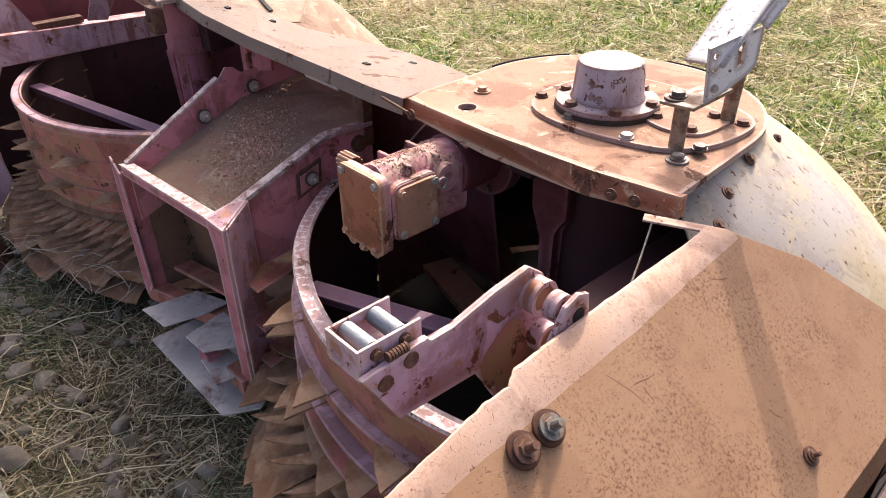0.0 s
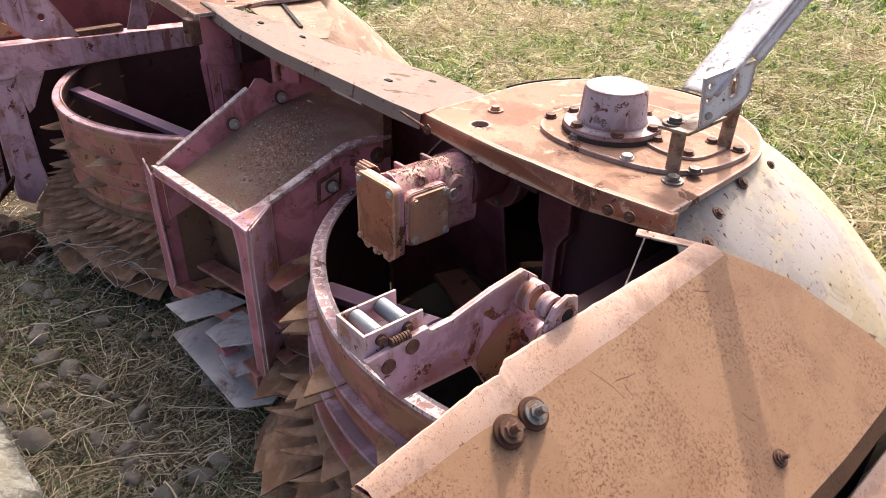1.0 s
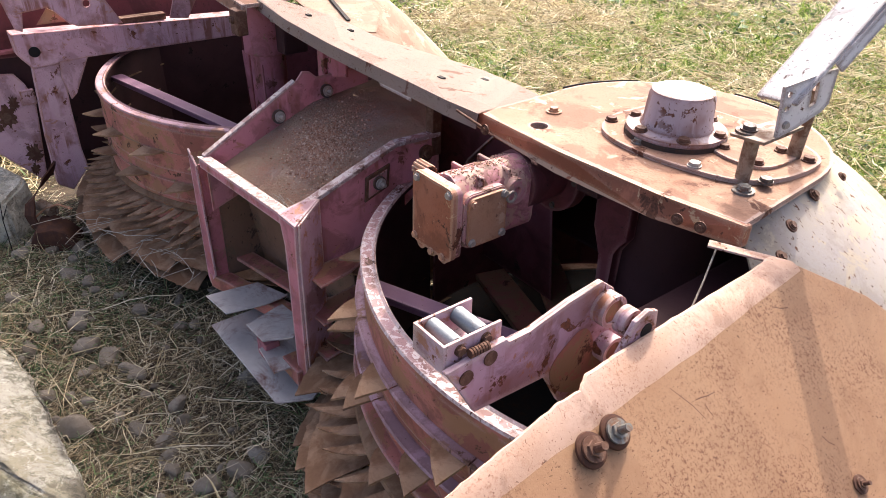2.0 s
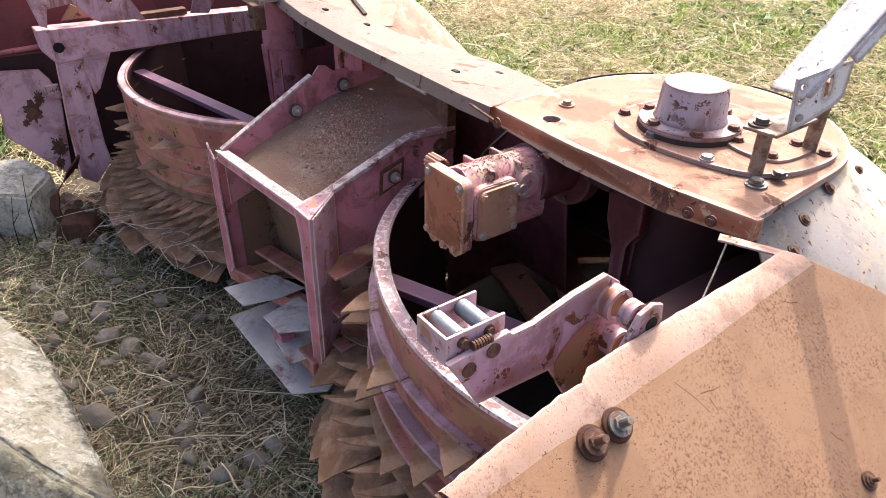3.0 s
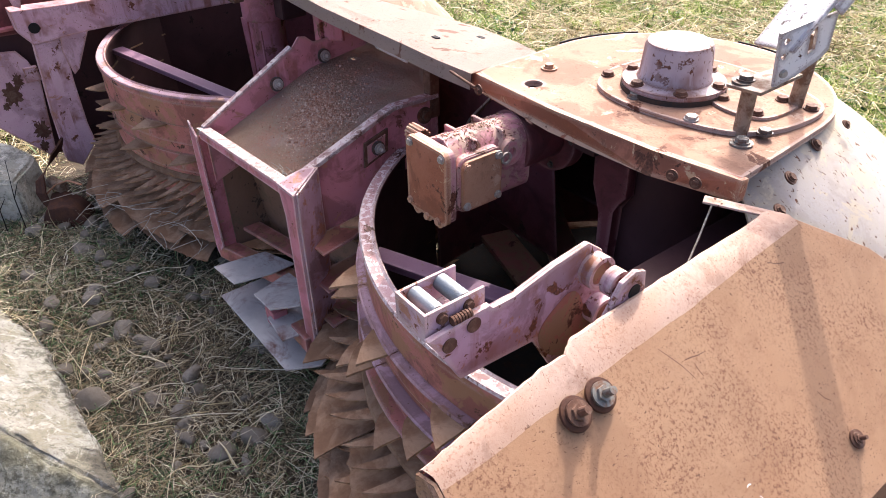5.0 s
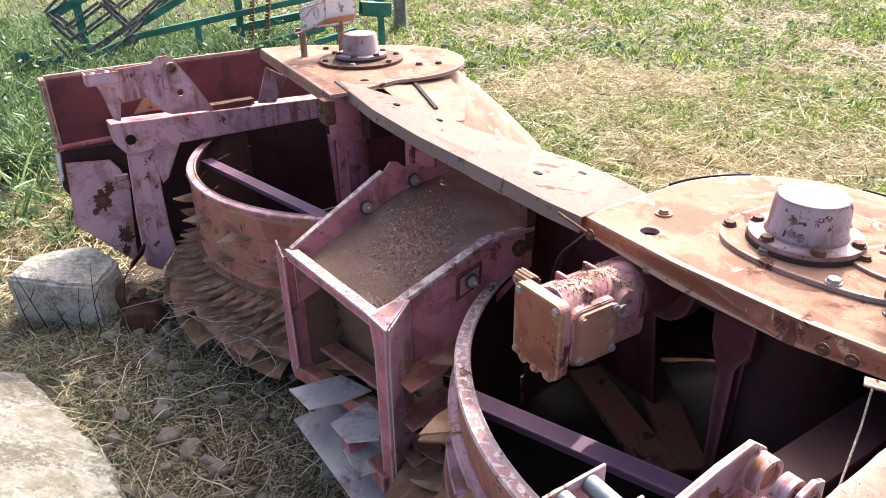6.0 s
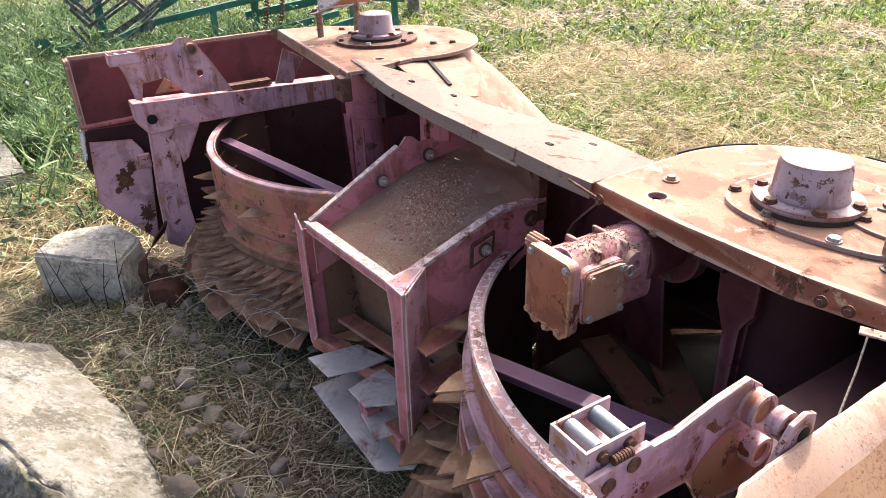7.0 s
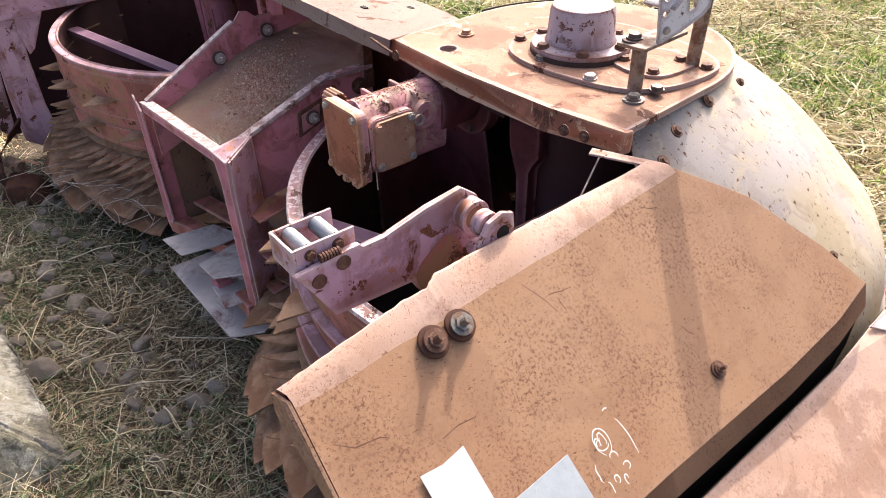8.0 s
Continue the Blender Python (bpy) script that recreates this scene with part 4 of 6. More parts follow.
# the lower panel beyond the gap
lower = part("lower_panel", sheet([(1.552, 0.0, 0.675), (1.572, -0.20, 0.68), (1.581, -0.42, 0.69), (1.588, -0.65, 0.695), (1.600, -1.0, 0.695), (1.98, -1.02, 0.46), (1.93, -0.40, 0.45), (1.87, 0.14, 0.44), (1.59, 0.07, 0.655)], 0.004), RIDGE, header, "lower orange panel below a dark gap")
# Black sheet in place of the gap's own shade.
part("panel_edge", sheet([(1.551, 0.0, 0.672), (1.571, -0.20, 0.677), (1.580, -0.42, 0.687), (1.587, -0.65, 0.692), (1.599, -1.0, 0.692), (1.599, -1.0, 0.45), (1.580, -0.42, 0.45), (1.551, 0.0, 0.45)], 0.003, 0), BLACK, lower)

part("white_plate", sheet([(1.558, -0.083, 0.683), (1.556, 0.0, 0.680), (1.56, 0.19, 0.664), (1.66, 0.19, 0.604), (1.602, 0.058, 0.642), (1.577, -0.050, 0.668)], 0.004), WHITE, lower, "white painted corner plate")

# the arm with the rollers
arm = part("roller_arm", sheet([(1.185, -0.953, 1.008), (1.185, -0.933, 0.975), (1.185, -0.905, 0.922), (1.185, -0.78, 0.918), (1.185, -0.745, 0.85), (1.185, -0.60, 0.82), (1.185, -0.605, 0.89), (1.185, -0.645, 0.965), (1.185, -0.662, 1.012), (1.185, -0.69, 1.034), (1.185, -0.75, 1.026), (1.185, -0.82, 1.010), (1.185, -0.855, 1.008), (1.185, -0.858, 1.016), (1.185, -0.87, 1.016)], 0.009, 0.002), ARM, header, "rust-streaked pink arm plate with a roller tray")
tray = box(1.112, 1.172, -0.947, -0.943, 0.995, 1.036, 0.001)
box(1.112, 1.116, -0.943, -0.857, 0.995, 1.036, 0.001, tray), box(1.168, 1.172, -0.943, -0.857, 0.995, 1.036, 0.001, tray)
box(1.116, 1.168, -0.943, -0.875, 0.995, 0.998, 0, tray)
tray = part("roller_tray", tray, ARM, arm)
for y in (-0.923, -0.883):
    part("roller", tube((1.118, y, 1.024), (1.166, y, 1.024), 0.0115, seg=20), ROLLER, tray, "grey steel roller", smooth=True)
    bolt((1.1725, y, 1.022), (1, 0, 0), tray, 0.55)
    bolt((1.1115, y, 1.022), (-1, 0, 0), tray, 0.6)
spring = bmesh.new()
for i in range(7):
    y = -0.915 + 0.0042 * i
    tube((1.181, y, 1.018), (1.181, y + 0.003, 1.018), 0.0062, seg=12, bm=spring)
part("spring", spring, RUST, tray, "rusty coil spring")
for y, z in ((-0.922, 0.988), (-0.885, 1.0)):
    part("hole_plug", tube((1.1848, y, z), (1.1868, y, z), 0.0105, seg=18), RUST, arm)
for y, z, r in ((-0.682, 0.992, 0.025), (-0.667, 0.918, 0.022)):
    part("bush", tube((1.184, y, z), (1.206, y, z), r, seg=24, hole=r * 0.72), ARM, arm, smooth=True)
    part("pin", tube((1.184, y, z), (1.202, y, z), r * 0.71, seg=20), DUSTY, arm)
part("rust_stain", sheet([(1.1859, y, z) for y, z in blob([(-0.745, 0.955), (-0.768, 0.935), (-0.772, 0.908), (-0.748, 0.872), (-0.70, 0.85), (-0.65, 0.86), (-0.68, 0.91), (-0.70, 0.955), (-0.72, 0.968)])], 0.0006, 0), DUSTY, arm, "brown rust stain")
ear = part("ear", sheet([(1.246, -0.70, 1.012), (1.246, -0.675, 1.020), (1.246, -0.655, 1.012), (1.246, -0.648, 0.945), (1.246, -0.70, 0.920), (1.246, -0.76, 0.905), (1.246, -0.75, 0.930)], 0.007), ARM, header, "rusty pink hinge ear")
part("bush", tube((1.222, -0.687, 0.996), (1.2395, -0.687, 0.996), 0.02, seg=24), ARM, ear, smooth=True)
part("eye", tube((1.2445, -0.674, 0.988), (1.2542, -0.674, 0.988), 0.011, seg=18), BLACK, ear)
# Shade put into the colour: the beam lies deep under the arm.
part("arm_beam", box(1.10, 1.18, -0.66, 0.0, 0.76, 0.845, 0.006), DARK, header, "beam under the roller arm in shade-dark red")
rope = bmesh.new()
pts = [Vector((1.162, -0.372, 0.958)), Vector((1.185, -0.43, 0.93)), Vector((1.205, -0.49, 0.89)), Vector((1.222, -0.54, 0.86))]
for a, b in zip(pts, pts[1:]):
    tube(a, b, 0.0016, seg=6, bm=rope)
part("twine", rope, ROPE, panel, "pale twine")

# the small gearbox
def rounded_plate(y0, y1, z0, z1, r, x0, x1):
    """A plate across x with round corners."""
    line = [(y + r * math.cos(a), z + r * math.sin(a)) for y, z, q in ((y1 - r, z1 - r, 0), (y0 + r, z1 - r, 1), (y0 + r, z0 + r, 2), (y1 - r, z0 + r, 3)) for a in (math.pi / 2 * (q + k / 4) for k in range(5))]
    return prism(bmesh.new(), [(x0, y, z) for y, z in line], (x1 - x0, 0, 0), 0.0015)


def face_plate(x0, x1, z0, z1, r, y0, y1):
    """The same across y."""
    bm = rounded_plate(x0, x1, z0, z1, r, 0, 1)
    for v in bm.verts:
        v.co = Vector((v.co.y, y0 + (y1 - y0) * v.co.x, v.co.z))
    return bm


body = face_plate(0.624, 0.734, 0.802, 0.940, 0.024, -0.562, -0.36)
tube((0.684, -0.556, 0.905), (0.686, -0.33, 0.905), 0.051, 0.049, 28, body)
gear = part("gearbox", roughened(body, 0.0025, 40), GEAR, header, "pinkish gearbox with orange-brown cover plates", smooth=True)
for y in (-0.50, -0.43):
    part("casting_rib", box(0.630, 0.728, y - 0.004, y + 0.004, 0.93, 0.951, 0.003), GEAR, gear)
part("side_boss", rounded_plate(-0.558, -0.447, 0.812, 0.932, 0.02, 0.70, 0.7415), GEAR, gear)
part("housing", tube((0.682, -0.37, 0.892), (0.69, -0.24, 0.89), 0.066, 0.056, 28), SHIELD, gear, smooth=True)
part("flange", tube((0.688, -0.27, 0.89), (0.69, -0.24, 0.89), 0.092, seg=28), SHIELD, gear, smooth=True)
part("neck", tube((0.69, -0.24, 0.89), (0.70, 0.0, 0.885), 0.07, seg=24), DARK, gear, smooth=True)
for a in range(6):
    bolt((0.688 + 0.078 * math.cos(a), -0.2705, 0.89 + 0.078 * math.sin(a)), (0, -1, 0), gear, 0.6, "plain", OLD_STEEL)
part("front_cover", face_plate(0.612, 0.742, 0.790, 0.951, 0.016, -0.586, -0.5745), COVER, gear)
part("cover_flange", face_plate(0.614, 0.741, 0.792, 0.950, 0.016, -0.5740, -0.561), GEAR, gear)
for x in (0.640, 0.678, 0.714):
    part("cover_lobe", tube((x, -0.585, 0.793), (x, -0.5748, 0.793), 0.014, seg=18), COVER, gear, smooth=True)
part("side_cover", rounded_plate(-0.552, -0.454, 0.818, 0.926, 0.014, 0.7440, 0.7520), SIDE_COVER, gear)
part("side_flange", rounded_plate(-0.556, -0.450, 0.814, 0.930, 0.016, 0.7415, 0.7438), GEAR, gear)
for x, z in ((0.628, 0.938), (0.729, 0.938), (0.622, 0.804), (0.714, 0.794), (0.678, 0.790)):
    bolt((x, -0.586, z), (0, -1, 0), gear, 0.62, "plain", COVER if z < 0.9 else ZINC)
for y, z in ((-0.543, 0.915), (-0.464, 0.918), (-0.464, 0.83), (-0.543, 0.83)):
    bolt((0.752, y, z), (1, 0, 0), gear, 0.62, "plain", COVER if (y, z) == (-0.543, 0.915) else ZINC)
spline = bmesh.new()
ring = [[spline.verts.new((x, -0.552 + r * math.cos(a), 0.935 + r * math.sin(a))) for a, r in ((2 * math.pi * i / 36, 0.0175 if i % 3 else 0.0145) for i in range(36))] for x in (0.627, 0.584)]
for i in range(36):
    spline.faces.new((ring[0][i - 1], ring[0][i], ring[1][i], ring[1][i - 1]))
spline.faces.new(ring[1])
part("shaft_stub", spline, COVER, gear, "rusty splined shaft stub")
part("lug", tube((0.722, -0.420, 0.905), (0.744, -0.420, 0.905), 0.028, seg=24, hole=0.011), GEAR, gear, smooth=True)
part("eye_ring", tube((0.752, -0.445, 0.905), (0.757, -0.445, 0.905), 0.013, seg=20, hole=0.009), ZINC, gear, smooth=True)


def grit(count, x0, x1, y0, y1, tree):
    """Crusts of dirt lying where they fell."""
    bm = bmesh.new()
    for _ in range(count):
        x, y = random.uniform(x0, x1), random.uniform(y0, y1)
        if noise.noise((24 * x, 24 * y, 2)) < random.uniform(-0.25, 0.35):
            continue
        p = tree.ray_cast(Vector((x, y, 1.2)), Vector((0, 0, -1)))[0]
        if p is None:
            continue
        r = random.uniform(0.0008, 0.0026)
        turn = Euler([random.uniform(0, 6.28) for _ in range(3)]).to_matrix()
        v = [bm.verts.new(p + Vector((0, 0, 0.0006)) + turn @ Vector(d) * r * random.uniform(0.5, 1.2)) for d in ((1, 0, 0), (-1, 0, 0), (0, 1, 0), (0, -1, 0), (0, 0, 1), (0, 0, -1))]
        for a in (0, 1):
            for b in (2, 3):
                for c in (4, 5):
                    bm.faces.new((v[a], v[b], v[c]))
    return bm


gear.data.calc_loop_triangles()
gear_tree = BVHTree.FromPolygons([v.co for v in gear.data.vertices], [t.vertices[:] for t in gear.data.loop_triangles])
tagged(part("dirt_crust", grit(850, 0.632, 0.726, -0.555, -0.37, gear_tree), CRUMB, gear, "dry dirt crust on the gearbox"), "dry dirt crust on the gearbox", kind="stuff")
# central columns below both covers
# Column colour holds the shade below the cover.
part("column", tube((0.90, -0.08, 0.16), (0.90, -0.08, 0.985), 0.135, seg=36), DARK, header, "central gear column in shade-dark red", smooth=True)
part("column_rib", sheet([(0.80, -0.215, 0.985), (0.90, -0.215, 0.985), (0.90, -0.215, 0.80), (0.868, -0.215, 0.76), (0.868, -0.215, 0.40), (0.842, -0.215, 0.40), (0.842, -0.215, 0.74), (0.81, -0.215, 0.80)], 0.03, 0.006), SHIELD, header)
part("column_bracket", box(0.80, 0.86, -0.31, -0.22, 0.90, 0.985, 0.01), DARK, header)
far_col = part("column", tube((-0.95, -0.16, 0.745), (-0.95, -0.16, 0.985), 0.088, seg=32), PINK_DARK, header, "pinkish red gear column", smooth=True)
part("column_foot", tube((-0.95, -0.16, 0.20), (-0.95, -0.16, 0.744), 0.068, seg=32), PINK_DARK, far_col, smooth=True)
part("column_fin", sheet([(-1.03, -0.20, 0.72), (-1.02, -0.20, 0.42), (-1.05, -0.20, 0.40), (-1.09, -0.20, 0.72)], 0.008), PINK_DARK, far_col)
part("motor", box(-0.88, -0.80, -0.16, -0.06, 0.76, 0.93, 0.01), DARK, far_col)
part("fin", sheet([(-0.87, -0.22, 0.72), (-0.86, -0.22, 0.36), (-0.87, -0.22, 0.36), (-0.90, -0.22, 0.50)], 0.006), PINK_DARK, far_col)

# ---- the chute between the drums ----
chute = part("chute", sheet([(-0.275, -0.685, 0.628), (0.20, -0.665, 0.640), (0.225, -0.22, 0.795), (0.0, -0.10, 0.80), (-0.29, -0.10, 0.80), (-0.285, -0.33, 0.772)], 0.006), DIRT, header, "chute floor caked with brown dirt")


def crumbs(floor, count):
    """Loose crumbs of dirt in a low drift across the chute's floor."""
    floor.data.calc_loop_triangles()
    tree = BVHTree.FromPolygons([v.co for v in floor.data.vertices], [t.vertices[:] for t in floor.data.loop_triangles])
    verts, faces = [], []
    for _ in range(count):
        a, b = random.gauss(0, 0.085), random.gauss(0, 0.052)
        p = tree.ray_cast(Vector((-0.055 + 0.79 * a + 0.61 * b, -0.415 - 0.61 * a + 0.79 * b, 1.2)), Vector((0, 0, -1)))[0]
        if p is None:
            continue
        r = random.uniform(0.0009, 0.0024) + 0.0035 * random.random() ** 6
        turn = Euler([random.uniform(0, 6.28) for _ in range(3)]).to_matrix()
        n = len(verts)
        for d in ((1, 0, 0), (-1, 0, 0), (0, 1, 0), (0, -1, 0), (0, 0, 1), (0, 0, -1)):
            verts.append(p + Vector((0, 0, r * 0.35)) + turn @ Vector(d) * r * random.uniform(0.6, 1.2))
        faces += [(n + i, n + j, n + k) for i in (0, 1) for j in (2, 3) for k in (4, 5)]
    bm = bmesh.new()
    made = [bm.verts.new(v) for v in verts]
    for f in faces:
        bm.faces.new([made[i] for i in f])
    return bm


tagged(part("loose_dirt", crumbs(chute, 4600), CRUMB, chute, "loose reddish dirt crumbs"), "loose reddish dirt crumbs", kind="stuff")
left_wall = part("left_wall", sheet([(-0.275, -0.70, 0.676), (-0.285, -0.385, 0.842), (-0.285, -0.36, 0.872), (-0.285, -0.335, 0.868), (-0.285, -0.31, 0.845), (-0.29, -0.12, 0.855), (-0.29, -0.12, 0.70), (-0.275, -0.70, 0.50)], 0.007), CHUTE, chute, "dark pink side wall")
washer_bolt((-0.267, -0.456, 0.752), (1, 0.05, 0.2), left_wall, 0.85)
washer_bolt((-0.270, -0.285, 0.80), (1, 0.05, 0.2), left_wall, 0.85)
part("wall_edge", beam((-0.28, -0.70, 0.676), (-0.288, -0.385, 0.844), 0.020, 0.012), SCRAPED, left_wall)
right_wall = part("right_wall", sheet([(0.205, -0.675, 0.685), (0.215, -0.36, 0.808), (0.22, -0.22, 0.808), (0.222, -0.22, 0.70), (0.215, -0.42, 0.56), (0.21, -0.60, 0.50), (0.21, -0.66, 0.30), (0.205, -0.675, 0.30)], 0.008), CHUTE, chute, "faded pink side wall with a bolted plate")
part("wall_edge", beam((0.205, -0.675, 0.687), (0.217, -0.36, 0.811), 0.028, 0.012), SCRAPED, right_wall)
part("wall_edge", beam((0.217, -0.36, 0.811), (0.222, -0.22, 0.811), 0.028, 0.012), RIM, right_wall)
patch = part("patch_plate", sheet([(0.232, -0.465, 0.672), (0.232, -0.39, 0.70), (0.232, -0.385, 0.765), (0.232, -0.46, 0.742)], 0.006), RUST, right_wall)
part("patch_face", sheet([(0.234, -0.455, 0.684), (0.234, -0.40, 0.704), (0.234, -0.395, 0.752), (0.234, -0.452, 0.734)], 0.004), CHUTE, patch)
washer_bolt((0.2385, -0.424, 0.722), (1, 0, 0.1), patch, 0.75)
bolt((0.228, -0.265, 0.765), (1, 0, 0.1), right_wall, 1.1, "washer", RUST)
part("slot", box(0.2185, 0.2195, -0.515, -0.465, 0.57, 0.58, 0), BLACK, right_wall)
part("front_bar", beam((-0.275, -0.70, 0.662), (0.215, -0.685, 0.690), 0.034, 0.028), LEG, chute, "pink front bar with scraped white edge")
part("scraped_face", sheet([(-0.292, -0.716, 0.6772), (0.212, -0.701, 0.7052), (0.214, -0.670, 0.7052), (-0.277, -0.684, 0.6772)], 0.002, 0), SCRAPED, chute, "paint scraped to whitish primer")
part("end_plate", sheet([(-0.385, -0.705, 0.668), (-0.335, -0.705, 0.628), (-0.318, -0.705, 0.24), (-0.375, -0.705, 0.18), (-0.39, -0.705, 0.20)], 0.006), LEG, chute, "upright pink front leg")
part("leg_flange", box(-0.340, -0.333, -0.702, -0.655, 0.22, 0.63, 0.001), PINK_DARK, chute)
part("right_leg", sheet([(0.205, -0.702, 0.70), (0.293, -0.702, 0.706), (0.287, -0.702, 0.60), (0.283, -0.702, 0.20), (0.23, -0.702, 0.20), (0.228, -0.702, 0.62)], -0.007), LEG, chute, "upright pink front leg with red patches")
part("corner_plate", sheet([(0.205, -0.704, 0.7058), (0.295, -0.704, 0.7072), (0.229, -0.60, 0.7240), (0.205, -0.63, 0.7195)], 0.010, 0.002), ARM, chute)
part("gusset", sheet([(0.293, -0.695, 0.706), (0.226, -0.60, 0.722), (0.226, -0.60, 0.25), (0.283, -0.695, 0.22), (0.287, -0.695, 0.60)], 0.005), ARM, chute, "pale lavender gusset")
part("back_plate", sheet([(-0.33, -0.58, 0.62), (0.21, -0.52, 0.63), (0.21, -0.46, 0.20), (-0.33, -0.52, 0.20)], 0.006), GLOOM, chute, "dirty brown chute plate, darkened for shade")
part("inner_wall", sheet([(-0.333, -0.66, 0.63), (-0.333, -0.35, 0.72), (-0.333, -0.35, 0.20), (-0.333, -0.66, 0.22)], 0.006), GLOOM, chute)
part("post", box(0.20, 0.232, -0.245, -0.215, 0.75, 0.965, 0.003), RUST, chute)
part("post", box(-0.345, -0.305, -0.27, -0.235, 0.80, 0.985, 0.003), PINK_DARK, chute)
part("back_bracket", sheet([(-0.345, -0.25, 0.985), (-0.19, -0.25, 0.985), (-0.19, -0.25, 0.86), (-0.345, -0.25, 0.82)], 0.008), PINK_DARK, chute)
part("bracket_hole", tube((-0.245, -0.2595, 0.92), (-0.245, -0.2585, 0.92), 0.02, seg=20), BLACK, chute)
# Added behind the chute and placed to keep sun off its floor.
part("rear_sheet", sheet([(-0.50, -0.10, 0.90), (0.02, -0.085, 0.90), (0.52, -0.085, 0.90), (0.52, -0.01, 0.335), (-0.50, 0.01, 0.335)], 0.005), SHIELD, chute)
# White strip in place of a sunlit surface behind the chute.
part("white_strip", sheet([(0.02, -0.275, 0.915), (0.165, -0.27, 0.912), (0.165, -0.265, 0.892), (0.02, -0.27, 0.897)], 0.004), WHITE, chute)
for z, y1 in ((0.525, -0.44), (0.405, -0.50), (0.285, -0.55)):
    part("fin", sheet([(0.225, -0.66, z), (0.315, -0.655, z), (0.305, -0.56, z + 0.008), (0.255, y1, z + 0.012), (0.215, y1, z + 0.012)], 0.006), DRUM, chute)
# shears under the chute
shear = part("shear_plate", sheet([(-0.195, -0.79, 0.15), (0.245, -0.785, 0.15), (0.30, -0.70, 0.16), (0.24, -0.60, 0.16), (-0.19, -0.60, 0.155)], 0.006), STEEL, header, "bright worn shear plate with red paint remains")
part("upper_blade", sheet([(-0.215, -0.785, 0.25), (-0.09, -0.772, 0.25), (-0.06, -0.66, 0.254), (-0.06, -0.58, 0.256), (-0.19, -0.62, 0.25)], 0.005), STEEL, shear)
part("cutter", sheet([(0.035, -0.76, 0.28), (0.128, -0.755, 0.28), (0.17, -0.68, 0.283), (0.12, -0.62, 0.285), (0.0, -0.63, 0.28)], 0.006), STEEL, shear)
part("cutter", sheet([(0.095, -0.755, 0.23), (0.214, -0.768, 0.23), (0.222, -0.715, 0.23), (0.19, -0.67, 0.23), (0.10, -0.678, 0.23)], 0.006), STEEL, shear)
part("cutter_block", box(0.06, 0.12, -0.745, -0.70, 0.185, 0.25, 0.004), PINK_DARK, shear)
part("cutter_block", box(0.17, 0.26, -0.72, -0.66, 0.185, 0.235, 0.004), DRUM, shear)
part("cross_bar", beam((-0.37, -0.69, 0.20), (0.16, -0.56, 0.225), 0.05, 0.05), DRUM, shear)
part("cross_bar", beam((-0.34, -0.60, 0.27), (0.16, -0.52, 0.29), 0.06, 0.012), DRUM, shear)

# ---- the far side ----
X = -1.53
far_beam = part("side_beam", prism(bmesh.new(), [(X, -0.945, 0.785), (X, 0.05, 0.745), (X, 0.05, 0.655), (X, -0.69, 0.66), (X, -0.90, 0.645), (X, -0.94, 0.70)], (-0.09, 0, 0), 0.004), FAR_PINK, header, "pink side beam with a gusset and leg")
part("hole", tube((X + 0.0005, -0.88, 0.71), (X + 0.0015, -0.88, 0.71), 0.021, seg=24), BLACK, far_beam)
part("leg", prism(bmesh.new(), [(X - 0.005, -0.90, 0.65), (X - 0.005, -0.79, 0.65), (X - 0.005, -0.80, 0.46), (X - 0.005, -0.80, 0.28), (X - 0.005, -0.79, 0.19), (X - 0.005, -0.87, 0.10), (X - 0.005, -0.925, 0.14), (X - 0.005, -0.92, 0.35)], (-0.05, 0, 0), 0.003), FAR_PINK, far_beam)
part("gusset", sheet([(X + 0.004, -0.80, 0.66), (X + 0.004, -0.69, 0.665), (X + 0.004, -0.765, 0.52), (X + 0.004, -0.79, 0.50), (X + 0.004, -0.81, 0.60)], -0.008), FAR_PINK, far_beam)
farm = part("arm_plate", holed([(-0.975, 0.985), (-0.945, 0.90), (-0.925, 0.80), (-0.90, 0.79), (-0.885, 0.86), (-0.79, 0.87), (-0.73, 0.80), (-0.70, 0.785), (-0.525, 0.775), (-0.59, 0.90), (-0.655, 1.005), (-0.68, 1.022), (-0.72, 1.02), (-0.74, 1.0), (-0.95, 0.99)], [arc(-0.65, 0.868, 0.014, 0, 345, 16)], -0.006, 0.002), FAR_PINK, header, "faded pink arm plate with pins and rollers")
farm.data.transform(Matrix(((0, 0, 1, X - 0.006), (1, 0, 0, 0), (0, 1, 0, 0), (0, 0, 0, 1))))
part("bush", tube((X - 0.003, -0.675, 0.975), (X + 0.03, -0.675, 0.975), 0.024, seg=20, hole=0.017), DUSTY, farm, smooth=True)
ft = box(X - 0.01, X + 0.06, -1.0, -0.995, 0.955, 1.0, 0.001)
box(X + 0.055, X + 0.06, -0.995, -0.88, 0.955, 1.0, 0.001, ft), box(X - 0.01, X - 0.005, -0.995, -0.88, 0.955, 1.0, 0.001, ft)
ft = part("roller_tray", ft, FAR_PINK, farm)
for y in (-0.965, -0.915):
    part("roller", tube((X, y, 0.985), (X + 0.052, y, 0.985), 0.013, seg=16), ROLLER, ft, smooth=True)
part("inner_plate", sheet([(X - 0.05, -0.84, 0.80), (X - 0.05, -0.79, 0.86), (X - 0.05, -0.70, 0.80)], 0.006), DUSTY, farm)
part("top_angle", box(X - 0.07, X - 0.02, -0.54, -0.34, 0.765, 0.79, 0.003), RUST, far_beam)
part("strut", sheet([(X + 0.003, -0.335, 0.775), (X + 0.003, -0.255, 0.765), (X + 0.003, -0.19, 0.87), (X + 0.003, -0.28, 0.925)], -0.01), FAR_PINK, far_beam)
